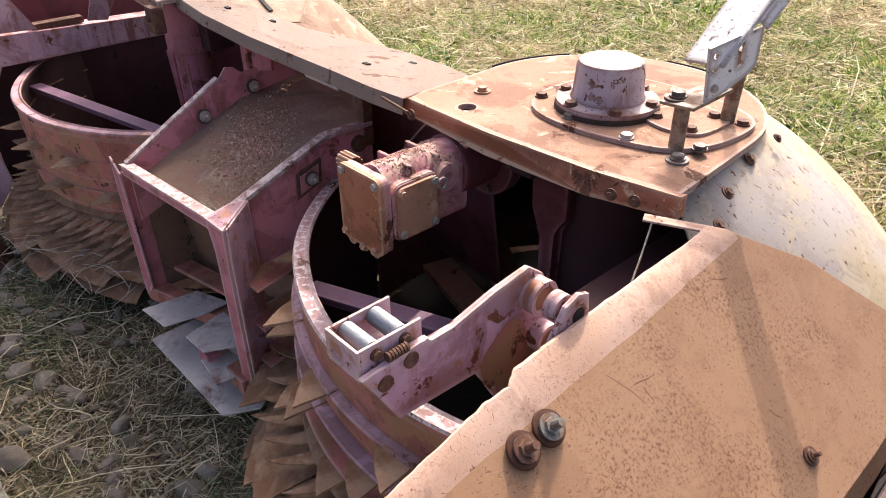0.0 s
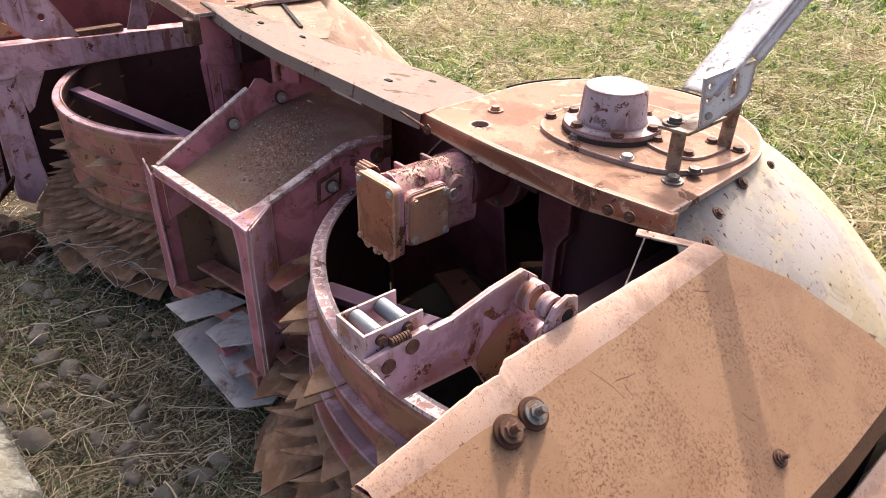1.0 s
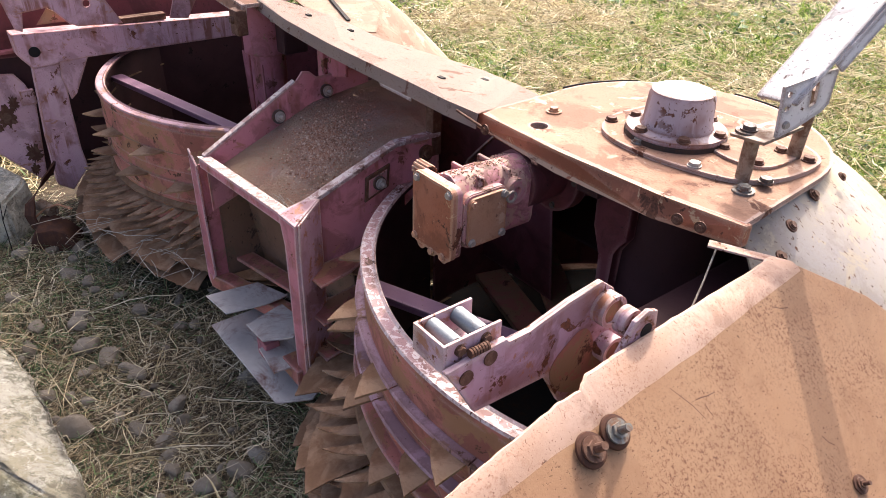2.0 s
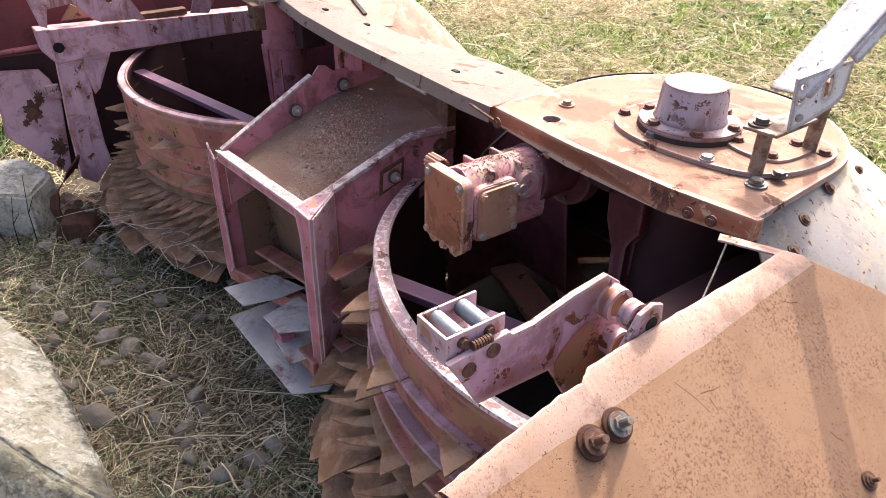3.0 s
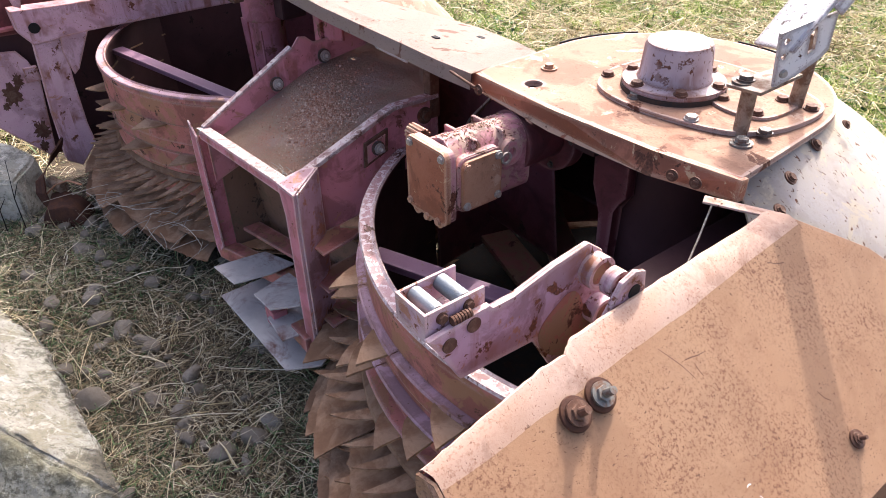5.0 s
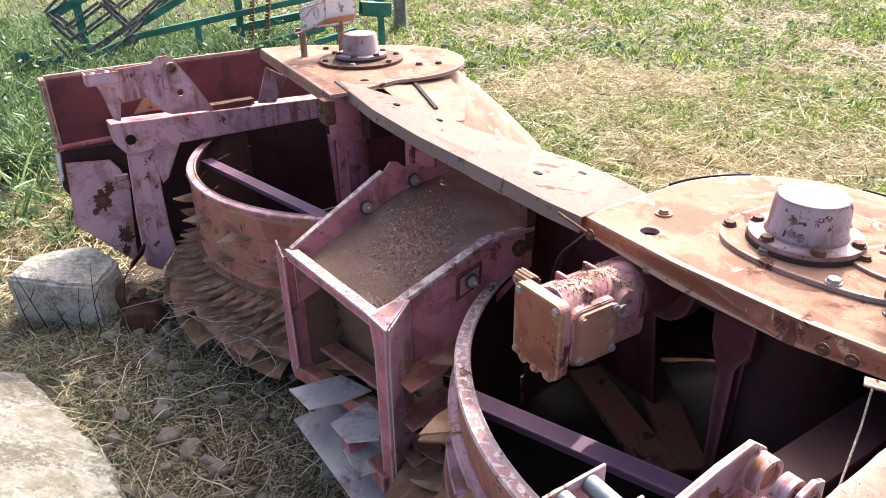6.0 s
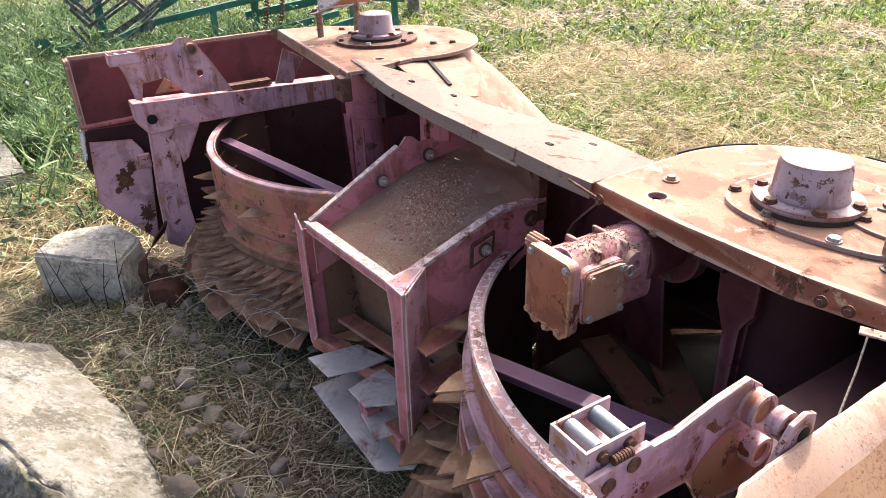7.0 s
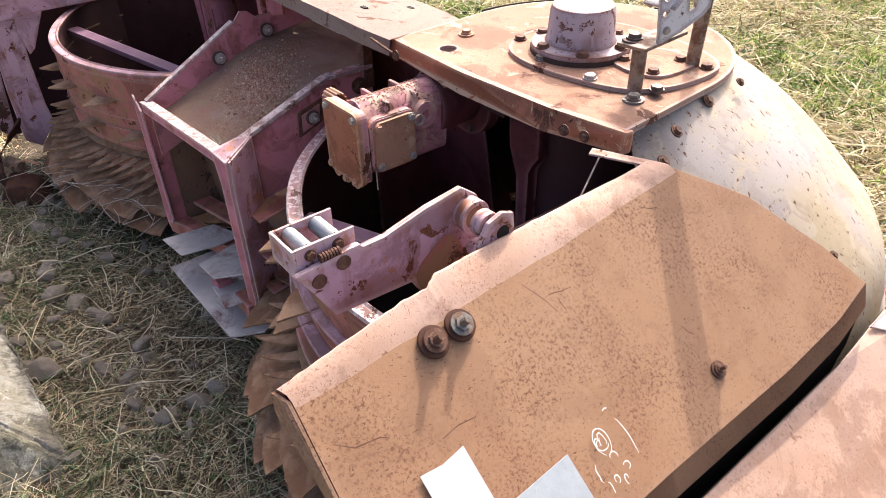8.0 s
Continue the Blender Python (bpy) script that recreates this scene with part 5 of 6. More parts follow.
shield = part("far_shield", sheet([(-1.735, -1.115, 0.952), (-1.735, -0.24, 0.952), (-1.735, 0.25, 0.93), (-1.735, 0.25, 0.60), (-1.735, -1.14, 0.655)], 0.006), SHIELD, header, "deep red inner side of the shield")
part("shield_ridge", beam((-1.74, -1.12, 0.958), (-1.74, -0.25, 0.958), 0.02, 0.016), TAN, shield)
part("shield_end", box(-1.80, -1.72, -1.137, -1.117, 0.655, 0.95, 0.002), TAN, shield)
part("shield_slope", sheet([(-1.745, -1.11, 0.95), (-1.745, -0.25, 0.95), (-1.84, -0.25, 0.87), (-1.84, -1.11, 0.87)], 0.005), PANEL, shield)
# Dark sheet in place of the deep shade between leg and drum.
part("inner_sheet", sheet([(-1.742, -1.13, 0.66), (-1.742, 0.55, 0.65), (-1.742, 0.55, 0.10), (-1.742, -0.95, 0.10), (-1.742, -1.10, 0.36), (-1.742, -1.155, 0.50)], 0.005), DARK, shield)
part("shield_foot", beam((-1.72, -1.14, 0.675), (-1.72, -0.24, 0.69), 0.05, 0.012), PINK_DARK, shield)
part("shield_hook", sheet([(-1.70, -0.285, 0.965), (-1.66, -0.22, 0.985), (-1.64, -0.25, 0.93)], 0.006), RUST, shield)
low_shield = part("lower_shield", sheet([(-1.70, -1.125, 0.612), (-1.70, -0.955, 0.592), (-1.70, -0.925, 0.545), (-1.70, -0.90, 0.47), (-1.70, -0.94, 0.09), (-1.70, -1.0, 0.16), (-1.70, -1.15, 0.335)], 0.006), FAR_PINK, header, "rust-patched pink lower shield")
part("shield_tab", box(-1.698, -1.67, -0.955, -0.90, 0.46, 0.52, 0.002), FAR_PINK, low_shield)
def ragged(cy, cz, ry, rz, n=34):
    """The torn outline of a rust patch."""
    return [(-1.6925, cy + ry * k * math.cos(a), cz + rz * k * math.sin(a)) for a, k in ((2 * math.pi * i / n, random.uniform(0.55, 1.1)) for i in range(n))]


for cy, cz, ry, rz in ((-1.02, 0.415, 0.04, 0.055), (-0.985, 0.47, 0.022, 0.04), (-1.06, 0.375, 0.016, 0.02), (-0.962, 0.235, 0.035, 0.05), (-0.975, 0.165, 0.02, 0.03)):
    part("rust_flake", sheet(ragged(cy, cz, ry, rz), 0.001, 0), RUST, low_shield, "flaking rust patch")
part("outer_edge", sheet([(-1.755, -1.148, 0.65), (-1.735, -1.128, 0.65), (-1.735, -1.142, 0.53), (-1.755, -1.158, 0.50)], 0.005), WHITE, low_shield)
def strap(path, wide, thick, ways):
    """A flat bar that twists from point to point."""
    bm = bmesh.new()
    rows = []
    for p, way in zip(path, ways):
        p, way = Vector(p), Vector(way).normalized()
        n = way.cross(Vector((0.2, 0.3, 1))).normalized()
        rows.append([bm.verts.new(p + way * wide * i / 2 + n * thick * j / 2) for i, j in ((-1, -1), (1, -1), (1, 1), (-1, 1))])
    for a, b in zip(rows, rows[1:]):
        for k in range(4):
            bm.faces.new((a[k - 1], a[k], b[k], b[k - 1]))
    bm.faces.new(rows[0]), bm.faces.new(rows[-1][::-1])
    bmesh.ops.subdivide_edges(bm, edges=bm.edges[:], cuts=2, use_grid_fill=True)
    bmesh.ops.recalc_face_normals(bm, faces=bm.faces[:])
    return roughened(bm, 0.006, 14)


shoe = [(0.0, 0.055), (0.035, 0.105), (0.10, 0.115), (0.17, 0.095), (0.21, 0.05), (0.215, 0.005), (0.19, 0.0), (0.02, 0.0), (-0.005, 0.01)]
foot = part("skid_foot", roughened(prism(bmesh.new(), [(-1.37 + 0.55 * u, -1.07 + 0.72 * u, v) for u, v in shoe], (0.13, -0.05, 0.0), 0.012), 0.012, 13, 3), OLD_RUST, header, "dark rusty twisted skid shoe on the soil", smooth=True)
part("skid_strap", strap([(-1.50, -0.93, 0.24), (-1.42, -1.00, 0.215), (-1.335, -1.07, 0.185), (-1.315, -1.085, 0.135), (-1.30, -1.075, 0.08), (-1.27, -1.05, 0.04)], 0.05, 0.010, [(0, 0.3, 1), (0.2, 0.5, 1), (0.6, 0.8, 0.6), (1, 0.6, 0.2), (1, 0.5, 0), (1, 0.8, 0)]), OLD_RUST, foot)
part("skid_lip", strap([(-1.31, -1.08, 0.12), (-1.29, -1.03, 0.16), (-1.27, -0.985, 0.175), (-1.22, -0.95, 0.17)], 0.012, 0.008, [(1, 0, 0), (1, 0, 0.3), (0.6, -0.5, 0), (0.3, -1, 0)]), SIDE_COVER, foot)
part("skid_pin", tube((-1.38, -1.03, 0.14), (-1.31, -1.0, 0.13), 0.026, 0.024, 16), POST, foot, smooth=True)
# Added sheet, out of view, that blocks sun from the drum floor.
part("rear_deck", box(-0.3, 1.3, 0.10, 0.60, 0.49, 0.50, 0), DARK, header, "added dark sheet that blocks the sun over the rear frame")
# back frame, closing the machine behind the drums
part("rear_tube", beam((-1.6, 0.55, 0.32), (1.2, 0.55, 0.32), 0.16, 0.16), PINK_DARK, header, "red rear frame tube")
for x in (-1.2, 0.0, 1.1):
    part("frame_foot", beam((x, 0.55, 0.24), (x, 0.55, -0.01), 0.10, 0.10, up=(0, 1, 0)), PINK_DARK, header)
part("frame_web", box(-0.12, 0.12, 0.05, 0.5, 0.28, 0.38, 0.006), PINK_DARK, header)
for x in (-0.95, 0.92):
    part("frame_web", box(x - 0.08, x + 0.08, 0.0, 0.5, 0.18, 0.24, 0.006), PINK_DARK, header)


# ---- concrete pieces and stones ----
def hull(pts, cuts, amount, scale):
    bm = bmesh.new()
    for p in pts:
        bm.verts.new(p)
    bmesh.ops.convex_hull(bm, input=bm.verts[:])
    bmesh.ops.dissolve_limit(bm, angle_limit=0.02, verts=bm.verts[:], edges=bm.edges[:])
    bmesh.ops.bevel(bm, geom=bm.edges[:], offset=0.012, segments=2, affect="EDGES", clamp_overlap=True)
    bmesh.ops.triangulate(bm, faces=bm.faces[:])
    bmesh.ops.subdivide_edges(bm, edges=bm.edges[:], cuts=cuts, use_grid_fill=True)
    return roughened(roughened(bm, amount, scale), 0.6 * amount, 3.3 * scale)


tip, r1, r2 = Vector((-0.90, 1.0, 0.035)), Vector((-1.455, 1.54, 0.04)), Vector((-2.0, 1.86, 0.06))
l1, l2 = Vector((-1.46, 1.13, 0.24)), Vector((-2.25, 1.50, 0.34))
slab = part("concrete_slab", hull([tip, r1, r2, l1, l2, (-0.90, 1.0, -0.1), (-1.45, 1.53, -0.1), (-2.0, 1.85, -0.1), (-0.93, 0.90, -0.03), (-1.13, 0.80, -0.05), (-1.72, 0.93, -0.08), (-2.3, 1.30, -0.1)], 13, 0.010, 21), [CONCRETE, CONCRETE_END], None)
top_way = (r1 - tip).cross(l1 - tip).normalized()
end_way = (l1 - tip).cross(Vector((-0.93, 0.90, -0.03)) - tip).normalized()
for f in slab.data.polygons:
    f.material_index = 0 if abs((f.center - tip).dot(top_way)) < abs((f.center - tip).dot(end_way)) else 1
slab.data.shade_smooth()
tagged(slab, "weathered pale concrete slab with a dark broken end on the ground", "concrete slab")
block = part("concrete_block", hull([(-2.39, 2.28, -0.03), (-1.95, 2.27, -0.03), (-1.95, 2.47, -0.03), (-2.37, 2.52, -0.03), (-2.39, 2.28, 0.19), (-2.14, 2.23, 0.215), (-1.96, 2.27, 0.19), (-1.97, 2.45, 0.22), (-2.16, 2.54, 0.235), (-2.36, 2.42, 0.23)], 4, 0.007, 16), CONCRETE_GREY)
tagged(block, "grey concrete block lying in the grass", "concrete block")
post = part("concrete_post", hull([(-4.6, 4.42, -0.02), (-3.22, 3.24, -0.02), (-3.36, 3.05, -0.02), (-4.75, 4.23, -0.02), (-4.6, 4.42, 0.15), (-3.22, 3.24, 0.15), (-3.36, 3.05, 0.15), (-4.75, 4.23, 0.15)], 2, 0.01, 9), CONCRETE)
tagged(post, "pale concrete post lying in the weeds", "concrete post")

board = part("board", prism(bmesh.new(), [(-1.31, 0.81, 0.03), (-1.12, 0.735, 0.03), (-1.36, 0.40, 0.03), (-1.55, 0.475, 0.03)], (0, 0, 0.022), 0.003), WHITE)
tagged(board, "chipped white board lying on the soil beside the slab", "board")

STONES = []
for n in range(7):
    bm = bmesh.new()
    bmesh.ops.create_icosphere(bm, subdivisions=3, radius=1.0)
    flats = [(Vector([random.gauss(0, 1) for _ in range(3)]).normalized(), random.uniform(0.52, 0.82)) for _ in range(9)]
    for v in bm.verts:
        for way, far in flats:
            over = v.co.dot(way) - far
            if over > 0:
                v.co -= way * over * 0.92
        v.co += Vector(noise.noise_vector(v.co * 1.4 + Vector((7 * n, 0, 0)))) * 0.14
        v.co *= 1.15 + 0.07 * noise.noise(v.co * 5)
    me = bpy.data.meshes.new("stone")
    bm.to_mesh(me)
    bm.free()
    me.shade_smooth()
    me.materials.append(STONE)
    STONES.append(me)


def stone(x, y, r, flat=0.55):
    ob = new("stone", random.choice(STONES))
    z = float(rise(np.array(x), np.array(y)))
    ob.matrix_world = pose(x, y, z + 0.006 + r * flat * 0.62, random.uniform(-12, 12), random.uniform(-12, 12), random.uniform(0, 360)) @ Matrix.Diagonal((r, r * random.uniform(0.65, 0.9), r * flat, 1))
    tagged(ob, "grey angular field stone half sunk in dry thatch", "stone", "stones in the thatch")


for x, y, r in ((-1.173, 1.332, 0.045), (-0.906, 1.33, 0.033), (-0.93, 1.47, 0.032), (-1.321, 1.677, 0.04), (-1.27, 1.55, 0.022), (-1.20, 1.44, 0.02), (-1.66, 2.24, 0.035), (-1.71, 2.38, 0.03), (-1.5, 2.0, 0.03), (-1.42, 1.82, 0.028), (-1.12, 1.56, 0.018), (-1.08, 1.40, 0.016), (-1.35, 1.95, 0.022)):
    stone(x, y, 1.15 * r)
for n in range(170):
    stone(random.uniform(-1.9, -0.6), random.uniform(1.0, 2.6), random.uniform(0.010, 0.017) + 0.026 * random.random() ** 2.5)


# ---- hay, grass and weeds ----
rng = np.random.default_rng(5)


def strands(name, x, y, length, width, up, droop, material, label, category, curl=0.22, lift=0.0, shape=(1.0, 1.0, 0.95, 0.85, 0.6, 0.15)):
    """Stems as bent strips; up: 0 lies, 1 stands."""
    n = len(x)
    a = rng.uniform(0, 2 * np.pi, n)
    tilt = np.clip(up + rng.normal(0, 0.16, n), 0.0, 1.0) * np.pi / 2
    d = np.stack([np.cos(a) * np.cos(tilt), np.sin(a) * np.cos(tilt), np.sin(tilt)], -1)
    base = np.stack([x, y, rise(x, y) + rng.uniform(0, 0.012, n) + lift * rng.random(n)], -1)
    bend = rng.normal(0, curl, (n, 3)) * length[:, None]
    bend[:, 2] = -droop * length * rng.uniform(0.3, 1.0, n)
    wave = rng.normal(0, 0.5 * curl, (n, 3)) * length[:, None]
    wave[:, 2] *= 0.4
    m = len(shape)
    s = np.linspace(0.0, 1.0, m)
    mid = base[:, None] + d[:, None] * (s * length[:, None])[..., None] + bend[:, None] * (s**2)[None, :, None] + wave[:, None] * np.sin(2 * np.pi * s)[None, :, None]
    mid[..., 2] = np.maximum(mid[..., 2], rise(mid[..., 0], mid[..., 1]) + 0.003 + 0.01 * rng.random((n, 1)))
    side = np.stack([-np.sin(a), np.cos(a), rng.normal(0, 0.7, n)], -1)
    side /= np.linalg.norm(side, axis=1)[:, None]
    w = width[:, None] * np.array(shape)[None]
    left, right = mid - side[:, None] * w[..., None] / 2, mid + side[:, None] * w[..., None] / 2
    verts = np.stack([left, right], 2).reshape(-1, 3)
    k = np.array([[2 * i, 2 * i + 1, 2 * i + 3, 2 * i + 2] for i in range(m - 1)])
    faces = (np.arange(n)[:, None, None] * (2 * m) + k[None]).reshape(-1, 4)
    ob = from_arrays(name, verts, faces, material)
    return tagged(ob, label, category, kind="stuff")


FAR = (1.0, 0.95, 0.7, 0.15)


def outside(x, y):
    """False under the slab, the block, the post and the drums."""
    u = np.stack([(x + 0.185) * 0.692 - (y - 2.09) * 0.722, (x + 0.185) * 0.722 + (y - 2.09) * 0.692], -1)
    clear = (np.hypot(u[:, 0] - 0.978, u[:, 1]) > 0.84) & (np.hypot(u[:, 0] + 0.98, u[:, 1]) > 0.84)
    s = (x + 1.45) * 0.70 + (y - 1.53) * 0.71
    clear &= ~((x < -0.86) & (x > -2.3) & (s < -0.05) & ((x + 0.9) * 0.24 + (y - 1.0) * 0.97 > -0.02) & (y < 1.9) & (y > 1.0 - (x + 0.9) * 0.05))
    along, beside = (x + 3.22) * -0.76 + (y - 3.24) * 0.65, (x + 3.22) * 0.65 + (y - 3.24) * 0.76
    clear &= ~((along > -0.12) & (along < 1.85) & (beside > -0.27) & (beside < 0.04))
    clear &= ~((x > -2.36) & (x < -1.97) & (y > 2.3) & (y < 2.47))
    return clear


def patch(x, y):
    """Where green grows rather than hay, from 0 to 1."""
    v = np.sin(1.9 * x + 0.7 * y) + np.sin(1.1 * x - 2.3 * y + 1) + np.sin(3.7 * x + 2.9 * y + 2) * 0.7
    return 1 / (1 + np.exp(-2.2 * (v + 0.65)))


def behind(x, y):
    """Behind the machine, seen from its drums."""
    return (x + 0.185) * 0.722 + (y - 2.09) * 0.692 > 0.1


def scatter(n, x0, x1, y0, y1, keep=None):
    x, y = rng.uniform(x0, x1, n), rng.uniform(y0, y1, n)
    soft = np.minimum(np.minimum(x - x0, x1 - x), np.minimum(y - y0, y1 - y)) + 0.35 * np.sin(2.3 * x + y) * np.cos(1.7 * y - x)
    ok = outside(x, y) & (rng.random(n) < np.clip(soft / 0.7 + 0.15, 0, 1))
    if keep is not None:
        ok &= rng.random(n) < keep(x, y)
    return x[ok], y[ok]


x, y = scatter(90000, -3.0, 0.4, 0.3, 3.0)
strands("hay_litter", x, y, 0.015 + 0.12 * rng.random(len(x)) ** 2.2, rng.uniform(0.0010, 0.0028, len(x)), 0.12, 0.1, LITTER, "dry brown hay litter on the soil", "hay", 0.55)
x, y = scatter(2600, -2.6, 0.2, 0.4, 2.8)
strands("hay_litter", x, y, 0.08 + 0.14 * rng.random(len(x)), rng.uniform(0.002, 0.0042, len(x)), 0.16, 0.12, HAY, "long pale straws on the litter", "hay", 0.35)
x, y = scatter(26000, -3.0, 0.2, 0.6, 3.0, lambda x, y: patch(2 * x, 2 * y) * 0.85 + 0.12)
strands("short_grass", x, y, rng.uniform(0.025, 0.085, len(x)), rng.uniform(0.0018, 0.0034, len(x)), 0.4, 0.3, WEED, "sparse green grass in the litter", "grass", 0.3)
x, y = scatter(100000, -1.2, 5.2, 1.6, 7.4, lambda x, y: behind(x, y) * (1.0 - 0.6 * patch(x, y)))
strands("mown_hay", x, y, rng.uniform(0.06, 0.24, len(x)), rng.uniform(0.004, 0.0088, len(x)), 0.2, 0.1, HAY, "mown straw-coloured hay on the field", "hay", 0.55)
x, y = scatter(48000, -1.2, 5.0, 1.6, 7.2, lambda x, y: behind(x, y) * patch(x, y))
strands("field_grass", x, y, rng.uniform(0.04, 0.15, len(x)), rng.uniform(0.0045, 0.0095, len(x)), 0.5, 0.35, GRASS, "green field grass growing through the hay", "grass", 0.3, 0.0, FAR)
x, y = scatter(62000, -5, 8, 5.0, 18.0, lambda x, y: 1.0 - 0.7 * patch(x, y))
strands("mown_hay", x, y, rng.uniform(0.10, 0.32, len(x)), rng.uniform(0.006, 0.015, len(x)), 0.16, 0.1, HAY, "mown straw-coloured hay far out on the field", "hay", 0.22, 0.0, FAR)
x, y = scatter(64000, -5, 8, 5.0, 18.0, patch)
strands("field_grass", x, y, rng.uniform(0.05, 0.16, len(x)), rng.uniform(0.008, 0.016, len(x)), 0.5, 0.3, GRASS, "green field grass far out", "grass", 0.3, 0.0, FAR)
x, y = scatter(30000, -16.0, -2.3, 2.6, 20.0, lambda x, y: ((x + 2.2) * 1.0 + (y - 3) * 0.30 < 0.6) * np.clip(1.25 - (y + abs(x)) / 30, 0.3, 1))
strands("tall_grass", x, y, rng.uniform(0.08, 0.34, len(x)) * (1 + 0.04 * y), rng.uniform(0.004, 0.009, len(x)) * (0.6 + 0.1 * y), 0.72, 0.35, GRASS, "tall green grass and weeds", "grass", 0.22, 0.0, FAR)



def tufts(name, count, blades, x0, x1, y0, y1, height, width, label, keep=None, material=None):
    """Clumps of upright blades."""
    cx, cy = scatter(count, x0, x1, y0, y1, keep)
    size = rng.uniform(0.5, 1.3, len(cx))
    x = np.repeat(cx, blades) + rng.normal(0, 0.035, len(cx) * blades) * np.repeat(size, blades)
    y = np.repeat(cy, blades) + rng.normal(0, 0.035, len(cx) * blades) * np.repeat(size, blades)
    n = len(x)
    material = material or GRASS
    return strands(name, x, y, np.repeat(size, blades) * rng.uniform(0.4, 1.0, n) * height, rng.uniform(0.6, 1.4, n) * width, 0.74, 0.35, material, label, "grass", 0.22, 0.0, FAR)


x, y = scatter(9000, -1.2, 4.6, 1.7, 6.0, lambda x, y: behind(x, y) * patch(x, y) * (patch(2.3 * x + 1, 2.1 * y) > 0.6))
strands("clover_leaves", x, y, rng.uniform(0.02, 0.05, len(x)), rng.uniform(0.012, 0.026, len(x)), 0.35, 0.3, WEED, "low dark green clover leaves in the field", "clover", 0.25, 0.05, (0.2, 0.8, 1.0, 0.8, 0.1))
x, y = scatter(9000, -5, 8, 5.8, 16.0, lambda x, y: patch(x, y) * (patch(2.3 * x + 1, 2.1 * y) > 0.6))
strands("clover_leaves", x, y, rng.uniform(0.04, 0.09, len(x)), rng.uniform(0.025, 0.05, len(x)), 0.35, 0.3, WEED, "low dark green clover leaves far out", "clover", 0.25, 0.07, (0.2, 0.8, 1.0, 0.8, 0.1))
tufts("grass_tufts", 1300, 34, -0.8, 4.6, 1.9, 6.0, 0.12, 0.0065, "green tufts standing in the mown hay", lambda x, y: behind(x, y) * (0.25 + 0.75 * patch(x, y)))
tufts("grass_tufts", 1700, 26, -5, 8, 5.8, 16.0, 0.16, 0.013, "green tufts far out on the field", lambda x, y: 0.25 + 0.75 * patch(x, y))
tufts("weed_clumps", 1500, 46, -8.0, -2.4, 2.8, 8.5, 0.40, 0.012, "rank dark green weeds round the harrow", lambda x, y: ((x + 2.2) + (y - 3) * 0.30 < 0.6) * 1.0, WEED)
tufts("grass_tufts", 130, 40, -8.0, -2.2, 2.4, 8.5, 0.40, 0.009, "yellow-green grass clumps among the weeds", lambda x, y: ((x + 2.2) + (y - 3) * 0.30 < 0.7) * 1.0)
aside = lambda x, y: (~behind(x, y) | (y < 1.7)) * ((np.abs(x + 1.2) > 1.6) | (y < 0.4))
x, y = scatter(60000, -7.0, 7.0, -6.0, 3.0, lambda x, y: aside(x, y) * (1.0 - 0.6 * patch(x, y)))
strands("mown_hay", x, y, rng.uniform(0.08, 0.26, len(x)), rng.uniform(0.004, 0.009, len(x)), 0.16, 0.1, HAY, "thin mown hay round the machine", "hay", 0.35, 0.0, FAR)
x, y = scatter(45000, -7.0, 7.0, -6.0, 3.0, lambda x, y: aside(x, y) * patch(x, y))
strands("field_grass", x, y, rng.uniform(0.05, 0.16, len(x)), rng.uniform(0.006, 0.012, len(x)), 0.5, 0.3, GRASS, "short green grass round the machine", "grass", 0.3, 0.0, FAR)
weedy = lambda x, y: ((x + 2.2) + (y - 3) * 0.30 < 0.6) * (0.25 + 0.75 * (patch(1.7 * x, 1.3 * y) > 0.45))
x, y = scatter(8000, -9.0, -2.35, 2.7, 9.0, weedy)
strands("weed_leaves", x, y, rng.uniform(0.04, 0.09, len(x)), rng.uniform(0.012, 0.03, len(x)), 0.4, 0.35, WEED, "broad dark green weed leaves round the harrow", "weeds", 0.25, 0.38, (0.15, 0.7, 1.0, 0.9, 0.55, 0.05))
x, y = scatter(16000, -3.6, -1.8, 2.3, 4.4, lambda x, y: ((x + 2.2) + (y - 3) * 0.30 < 0.5) * (0.45 + 0.55 * (patch(2.1 * x, 1.9 * y) < 0.6)))
strands("mown_hay", x, y, rng.uniform(0.06, 0.22, len(x)), rng.uniform(0.003, 0.007, len(x)), 0.3, 0.15, HAY, "pale straw trodden down behind the block", "hay", 0.45, 0.06)
x, y = scatter(700, -3.2, -1.9, 2.2, 4.2, lambda x, y: ((x + 2.2) + (y - 3) * 0.30 < 0.35) * 0.8)
strands("weed_leaves", x, y, rng.uniform(0.03, 0.09, len(x)), rng.uniform(0.015, 0.04, len(x)), 0.25, 0.3, WEED, "low broad weed leaves behind the block", "weeds", 0.25, 0.14, (0.15, 0.7, 1.0, 0.9, 0.55, 0.05))

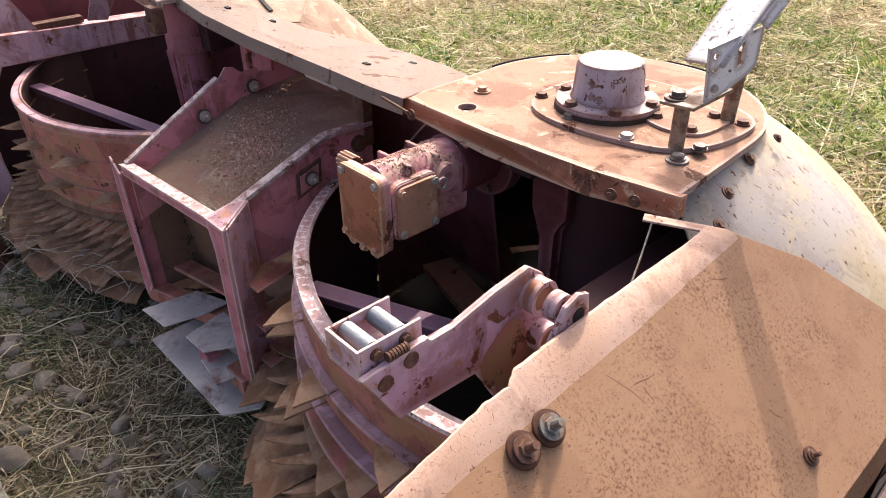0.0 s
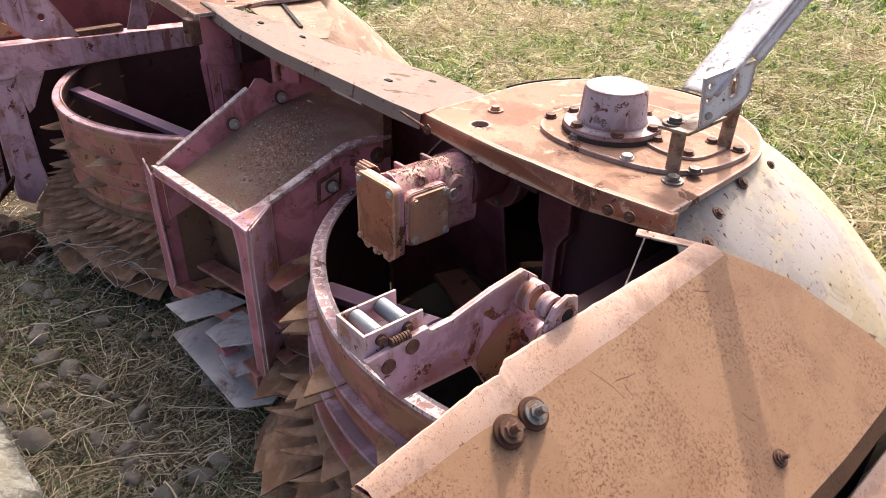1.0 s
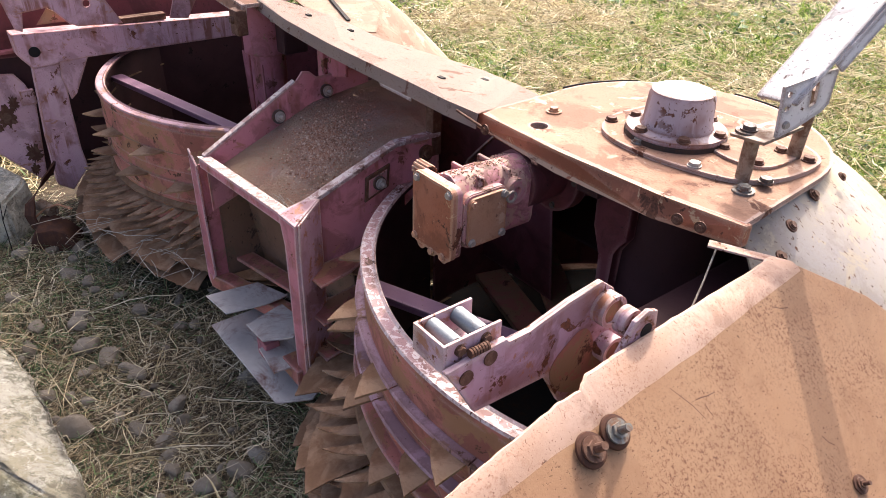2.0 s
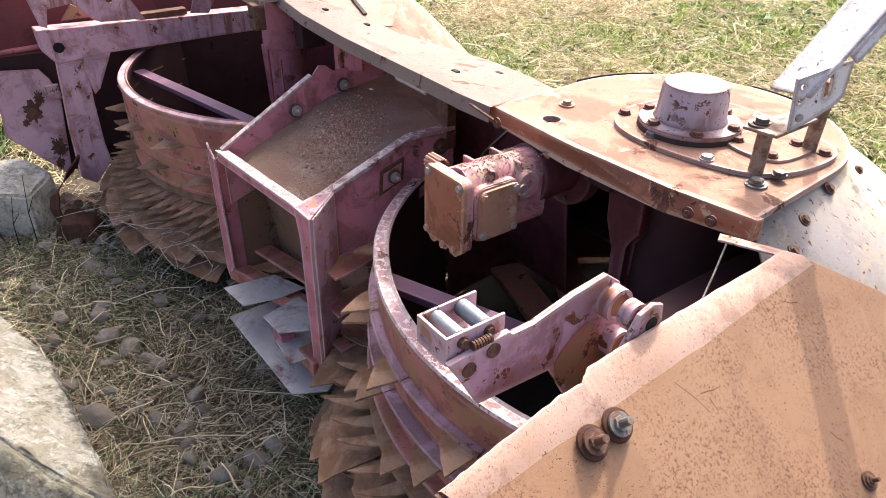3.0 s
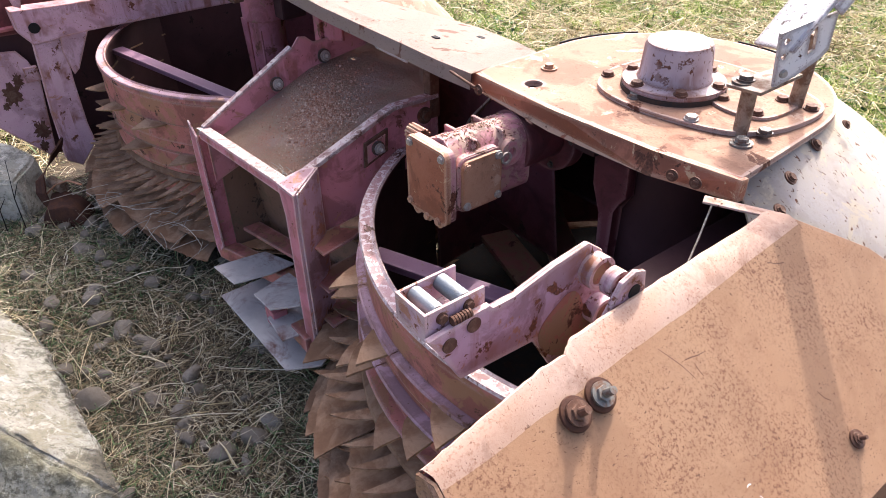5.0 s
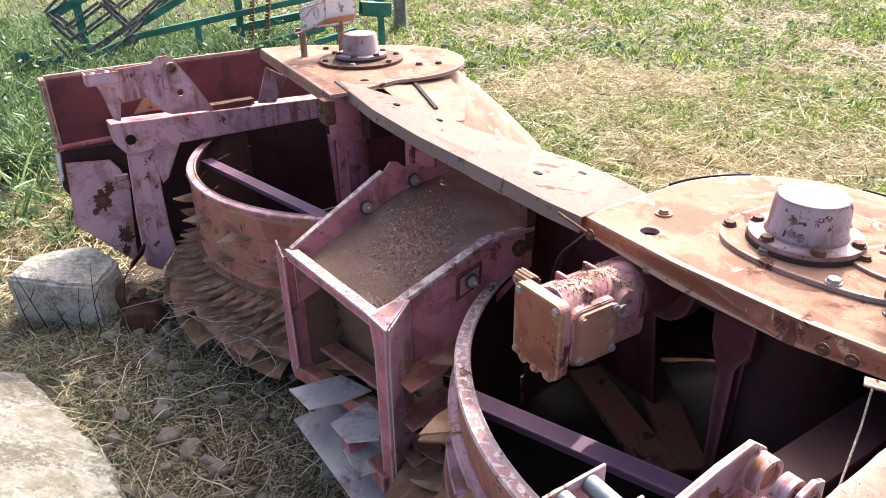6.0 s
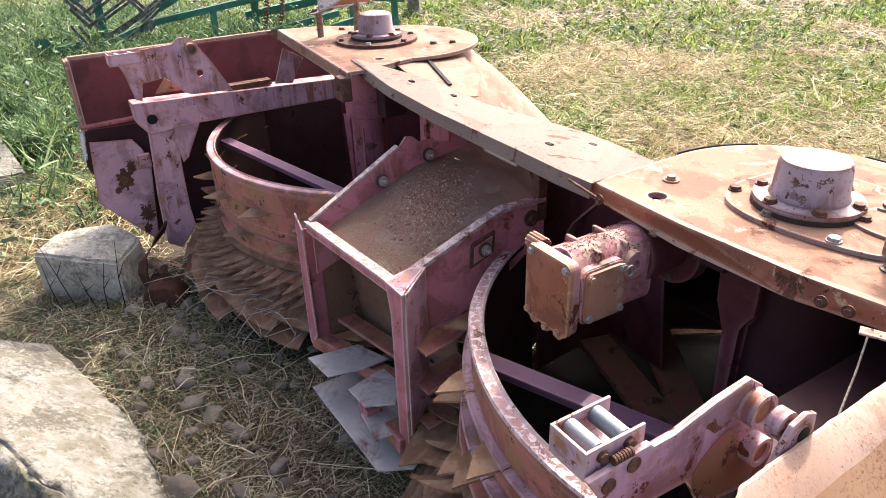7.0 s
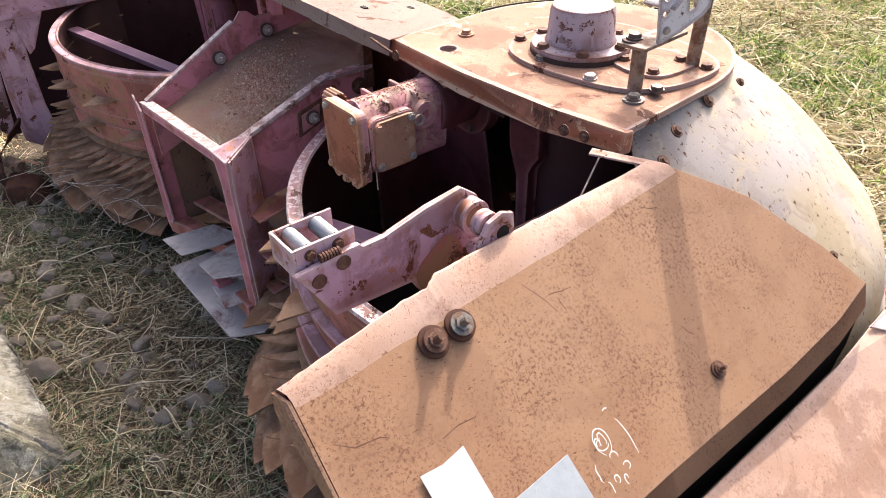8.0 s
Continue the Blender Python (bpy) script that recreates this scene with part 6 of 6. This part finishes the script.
# ---- the green harrow behind ----
harrow = new("harrow")
harrow.matrix_world = Matrix(((0.821, -0.571, 0, -4.5), (0.571, 0.821, 0, 6.5), (0, 0, 1, 0), (0, 0, 0, 1)))
tagged(harrow, "green tractor harrow with grey folded tine sections among tall grass", "harrow")
for y, w, runs in ((0.0, 0.075, ((-0.93, 0.16, -0.54, 0.22), (-0.40, 0.17, 0.10, 0.35), (0.08, 0.35, 0.82, 0.45), (0.80, 0.45, 1.95, 0.60), (-0.85, -0.02, -0.85, 0.16), (0.7, -0.02, 0.7, 0.42))),
                   (0.10, 0.085, ((0.20, 0.47, 0.88, 0.80), (0.86, 0.79, 1.19, 0.96), (1.46, 0.76, 2.25, 0.60), (1.12, -0.02, 1.16, 0.93), (2.2, -0.02, 2.2, 0.6))),
                   (0.20, 0.10, ((-0.60, 0.58, -0.13, 0.79), (1.05, 0.31, 1.95, 0.41), (-0.35, 0.0, -0.35, 0.68))),
                   (-0.20, 0.075, ((1.20, 0.19, 1.95, 0.31), (1.66, 0.13, 2.3, 0.26), (2.50, 0.52, 3.30, 0.84), (2.58, -0.02, 2.58, 0.40), (1.5, -0.02, 1.5, 0.23)))):
    for xa, za, xb, zb in runs:
        part("beam", beam((xa, y, za), (xb, y, zb), 0.8 * w, 0.8 * w, bevel=0.004, up=(0.3, 0, 1)), GREEN, harrow)
part("end_plate", box(-0.96, -0.80, -0.045, -0.04, 0.16, 0.31, 0.002), GREEN, harrow)
part("beam_plate", box(1.17, 1.47, 0.05, 0.145, 0.68, 0.84, 0.004), GREEN, harrow)
part("end_tube", holed([(-0.07, -0.06), (0.07, -0.06), (0.07, 0.06), (-0.07, 0.06)], [[(-0.05, -0.045), (-0.05, 0.045), (0.05, 0.045), (0.05, -0.045)]], 0.0, 0.32), GREEN, harrow).data.transform(pose(2.33, -0.3, 0.49, 0, 96, 0))
for n, runs in enumerate((((-0.23, 0.94, -0.05, 0.75), (-0.18, 0.81, -0.02, 0.64), (-0.14, 0.71, 0.05, 0.47), (0.51, 0.80, 0.36, 1.0), (-0.60, 0.65, -0.48, 0.50), (-0.58, 0.57, -0.44, 0.37), (-0.61, 0.42, -0.42, 0.08), (-0.60, 0.98, -0.39, 0.84), (0.12, 0.40, 0.02, 0.30)),
                          ((-0.05, 0.76, 0.32, 1.0), (-0.02, 0.65, 0.40, 0.90), (0.05, 0.48, 0.51, 0.80), (0.02, 0.39, 0.48, 0.75), (-0.48, 0.51, -0.15, 0.71), (-0.46, 0.39, -0.06, 0.62), (-0.42, 0.23, 0.05, 0.48), (-0.35, 0.11, 0.09, 0.40), (-0.39, 0.84, -0.22, 1.02), (-0.62, 0.65, -0.39, 0.84), (-0.16, 0.77, 0.18, 0.99)))):
    for i, (xa, za, xb, zb) in enumerate(runs):
        w = (0.030, 0.024)[n] * random.uniform(0.8, 1.2)
        part("tine_bar", beam((xa + 0.05, 0.12 + 0.05 * n, za - 0.05), (xb + 0.06, 0.12 + 0.05 * n, zb - 0.04), 0.02, w, bevel=0.002, up=(0.2, 0, 1)), TINE, harrow)
        part("tine_bar", beam((xa, -0.16 + 0.05 * n, za), (xb, -0.16 + 0.05 * n + 0.03 * (i % 2), zb), 0.02, w, bevel=0.002, up=(0.2, 0, 1)), TINE, harrow)
part("tine_foot", beam((-0.40, -0.12, -0.02), (-0.42, -0.12, 0.14), 0.03, 0.03, up=(0, 1, 0)), TINE, harrow)
for n in range(2):
    c = bmesh.new()
    ring = []
    for i in range(151):
        a, s = i * 0.75, i / 150
        p = Vector((1.17 + 0.16 * n + 0.1 * s + 0.024 * math.cos(a), -0.15 + 0.024 * math.sin(a), 0.14 + 0.58 * s))
        ring.append([c.verts.new(p + Vector(q)) for q in ((0.007, 0, 0), (0, 0.005, 0.007), (-0.007, 0, 0), (0, -0.005, -0.007))])
    for u, v in zip(ring, ring[1:]):
        for k in range(4):
            c.faces.new((u[k - 1], u[k], v[k], v[k - 1]))
    part("spring_tine", c, RUST, harrow, "rusty coiled spring tine")
stake = part("stake", box(-2.42, -2.27, 8.95, 9.05, -0.02, 0.55, 0.01), CONCRETE)
tagged(stake, "pale concrete stake in the grass", "stake")

# dead stalks by the block, and straw caught in the chute
for n, (x, y, h, lean) in enumerate([(-2.17, 2.20, 0.30, -0.10), (-2.08, 2.21, 0.16, -0.05), (-2.00, 2.18, 0.24, 0.04), (-1.93, 2.20, 0.33, 0.03), (-2.24, 2.19, 0.2, -0.03)]):
    c = tube((x, y, -0.01), (x + 0.4 * lean, y - 0.01, 0.5 * h), 0.0022, 0.0018, 6)
    tube((x + 0.4 * lean, y - 0.01, 0.5 * h), (x + lean, y, h), 0.0018, 0.001, 6, c)
    tube((x + 0.4 * lean, y - 0.01, 0.5 * h), (x + 0.4 * lean + 0.05, y - 0.02, 0.75 * h), 0.002, 0.001, 6, c)
    tagged(part("dead_stalk", c, BLACK), "dark dead weed stalk standing before the block", "stalk", "dead stalks")
bm = bmesh.new()
for n in range(14):
    p = Vector((random.uniform(0.06, 0.18), random.uniform(-0.668, -0.63), 0.662))
    a = random.uniform(0, math.pi)
    q = [p + Vector((math.cos(a) * t + 0.02 * math.sin(3 * t * 20), math.sin(a) * 0.35 * t, 0.012 * math.sin(t * 40) + 0.08 * t)) for t in (0, 0.02, 0.045, 0.07)]
    for u, v in zip(q, q[1:]):
        tube(u, v, 0.0011, seg=5, bm=bm)
straw = part("straw_wisp", bm, ROPE)
straw.matrix_world = header.matrix_world
tagged(straw, "dry straw wisp caught in the front of the chute", "straw", kind="stuff")
bm = bmesh.new()
for n in range(46):
    a, r = radians(random.uniform(268, 312)), random.uniform(0.84, 0.96)
    p = Vector((-1.07 + r * math.cos(a), -0.01 + r * math.sin(a), random.uniform(0.17, 0.235)))
    turn, length, bow = random.uniform(0, 2 * math.pi), random.uniform(0.05, 0.16), random.uniform(-0.03, 0.03)
    q = [p + Vector((math.cos(turn) * t * length - math.sin(turn) * bow * t * t, math.sin(turn) * t * length + math.cos(turn) * bow * t * t, -0.10 * t * t * length)) for t in (0, 0.33, 0.66, 1.0)]
    for u, v in zip(q, q[1:]):
        tube(u, v, 0.0012, seg=5, bm=bm)
caught = part("straw_wisp", bm, ROPE)
caught.matrix_world = header.matrix_world
tagged(caught, "dry straws caught on the brown knives", "straw", kind="stuff")
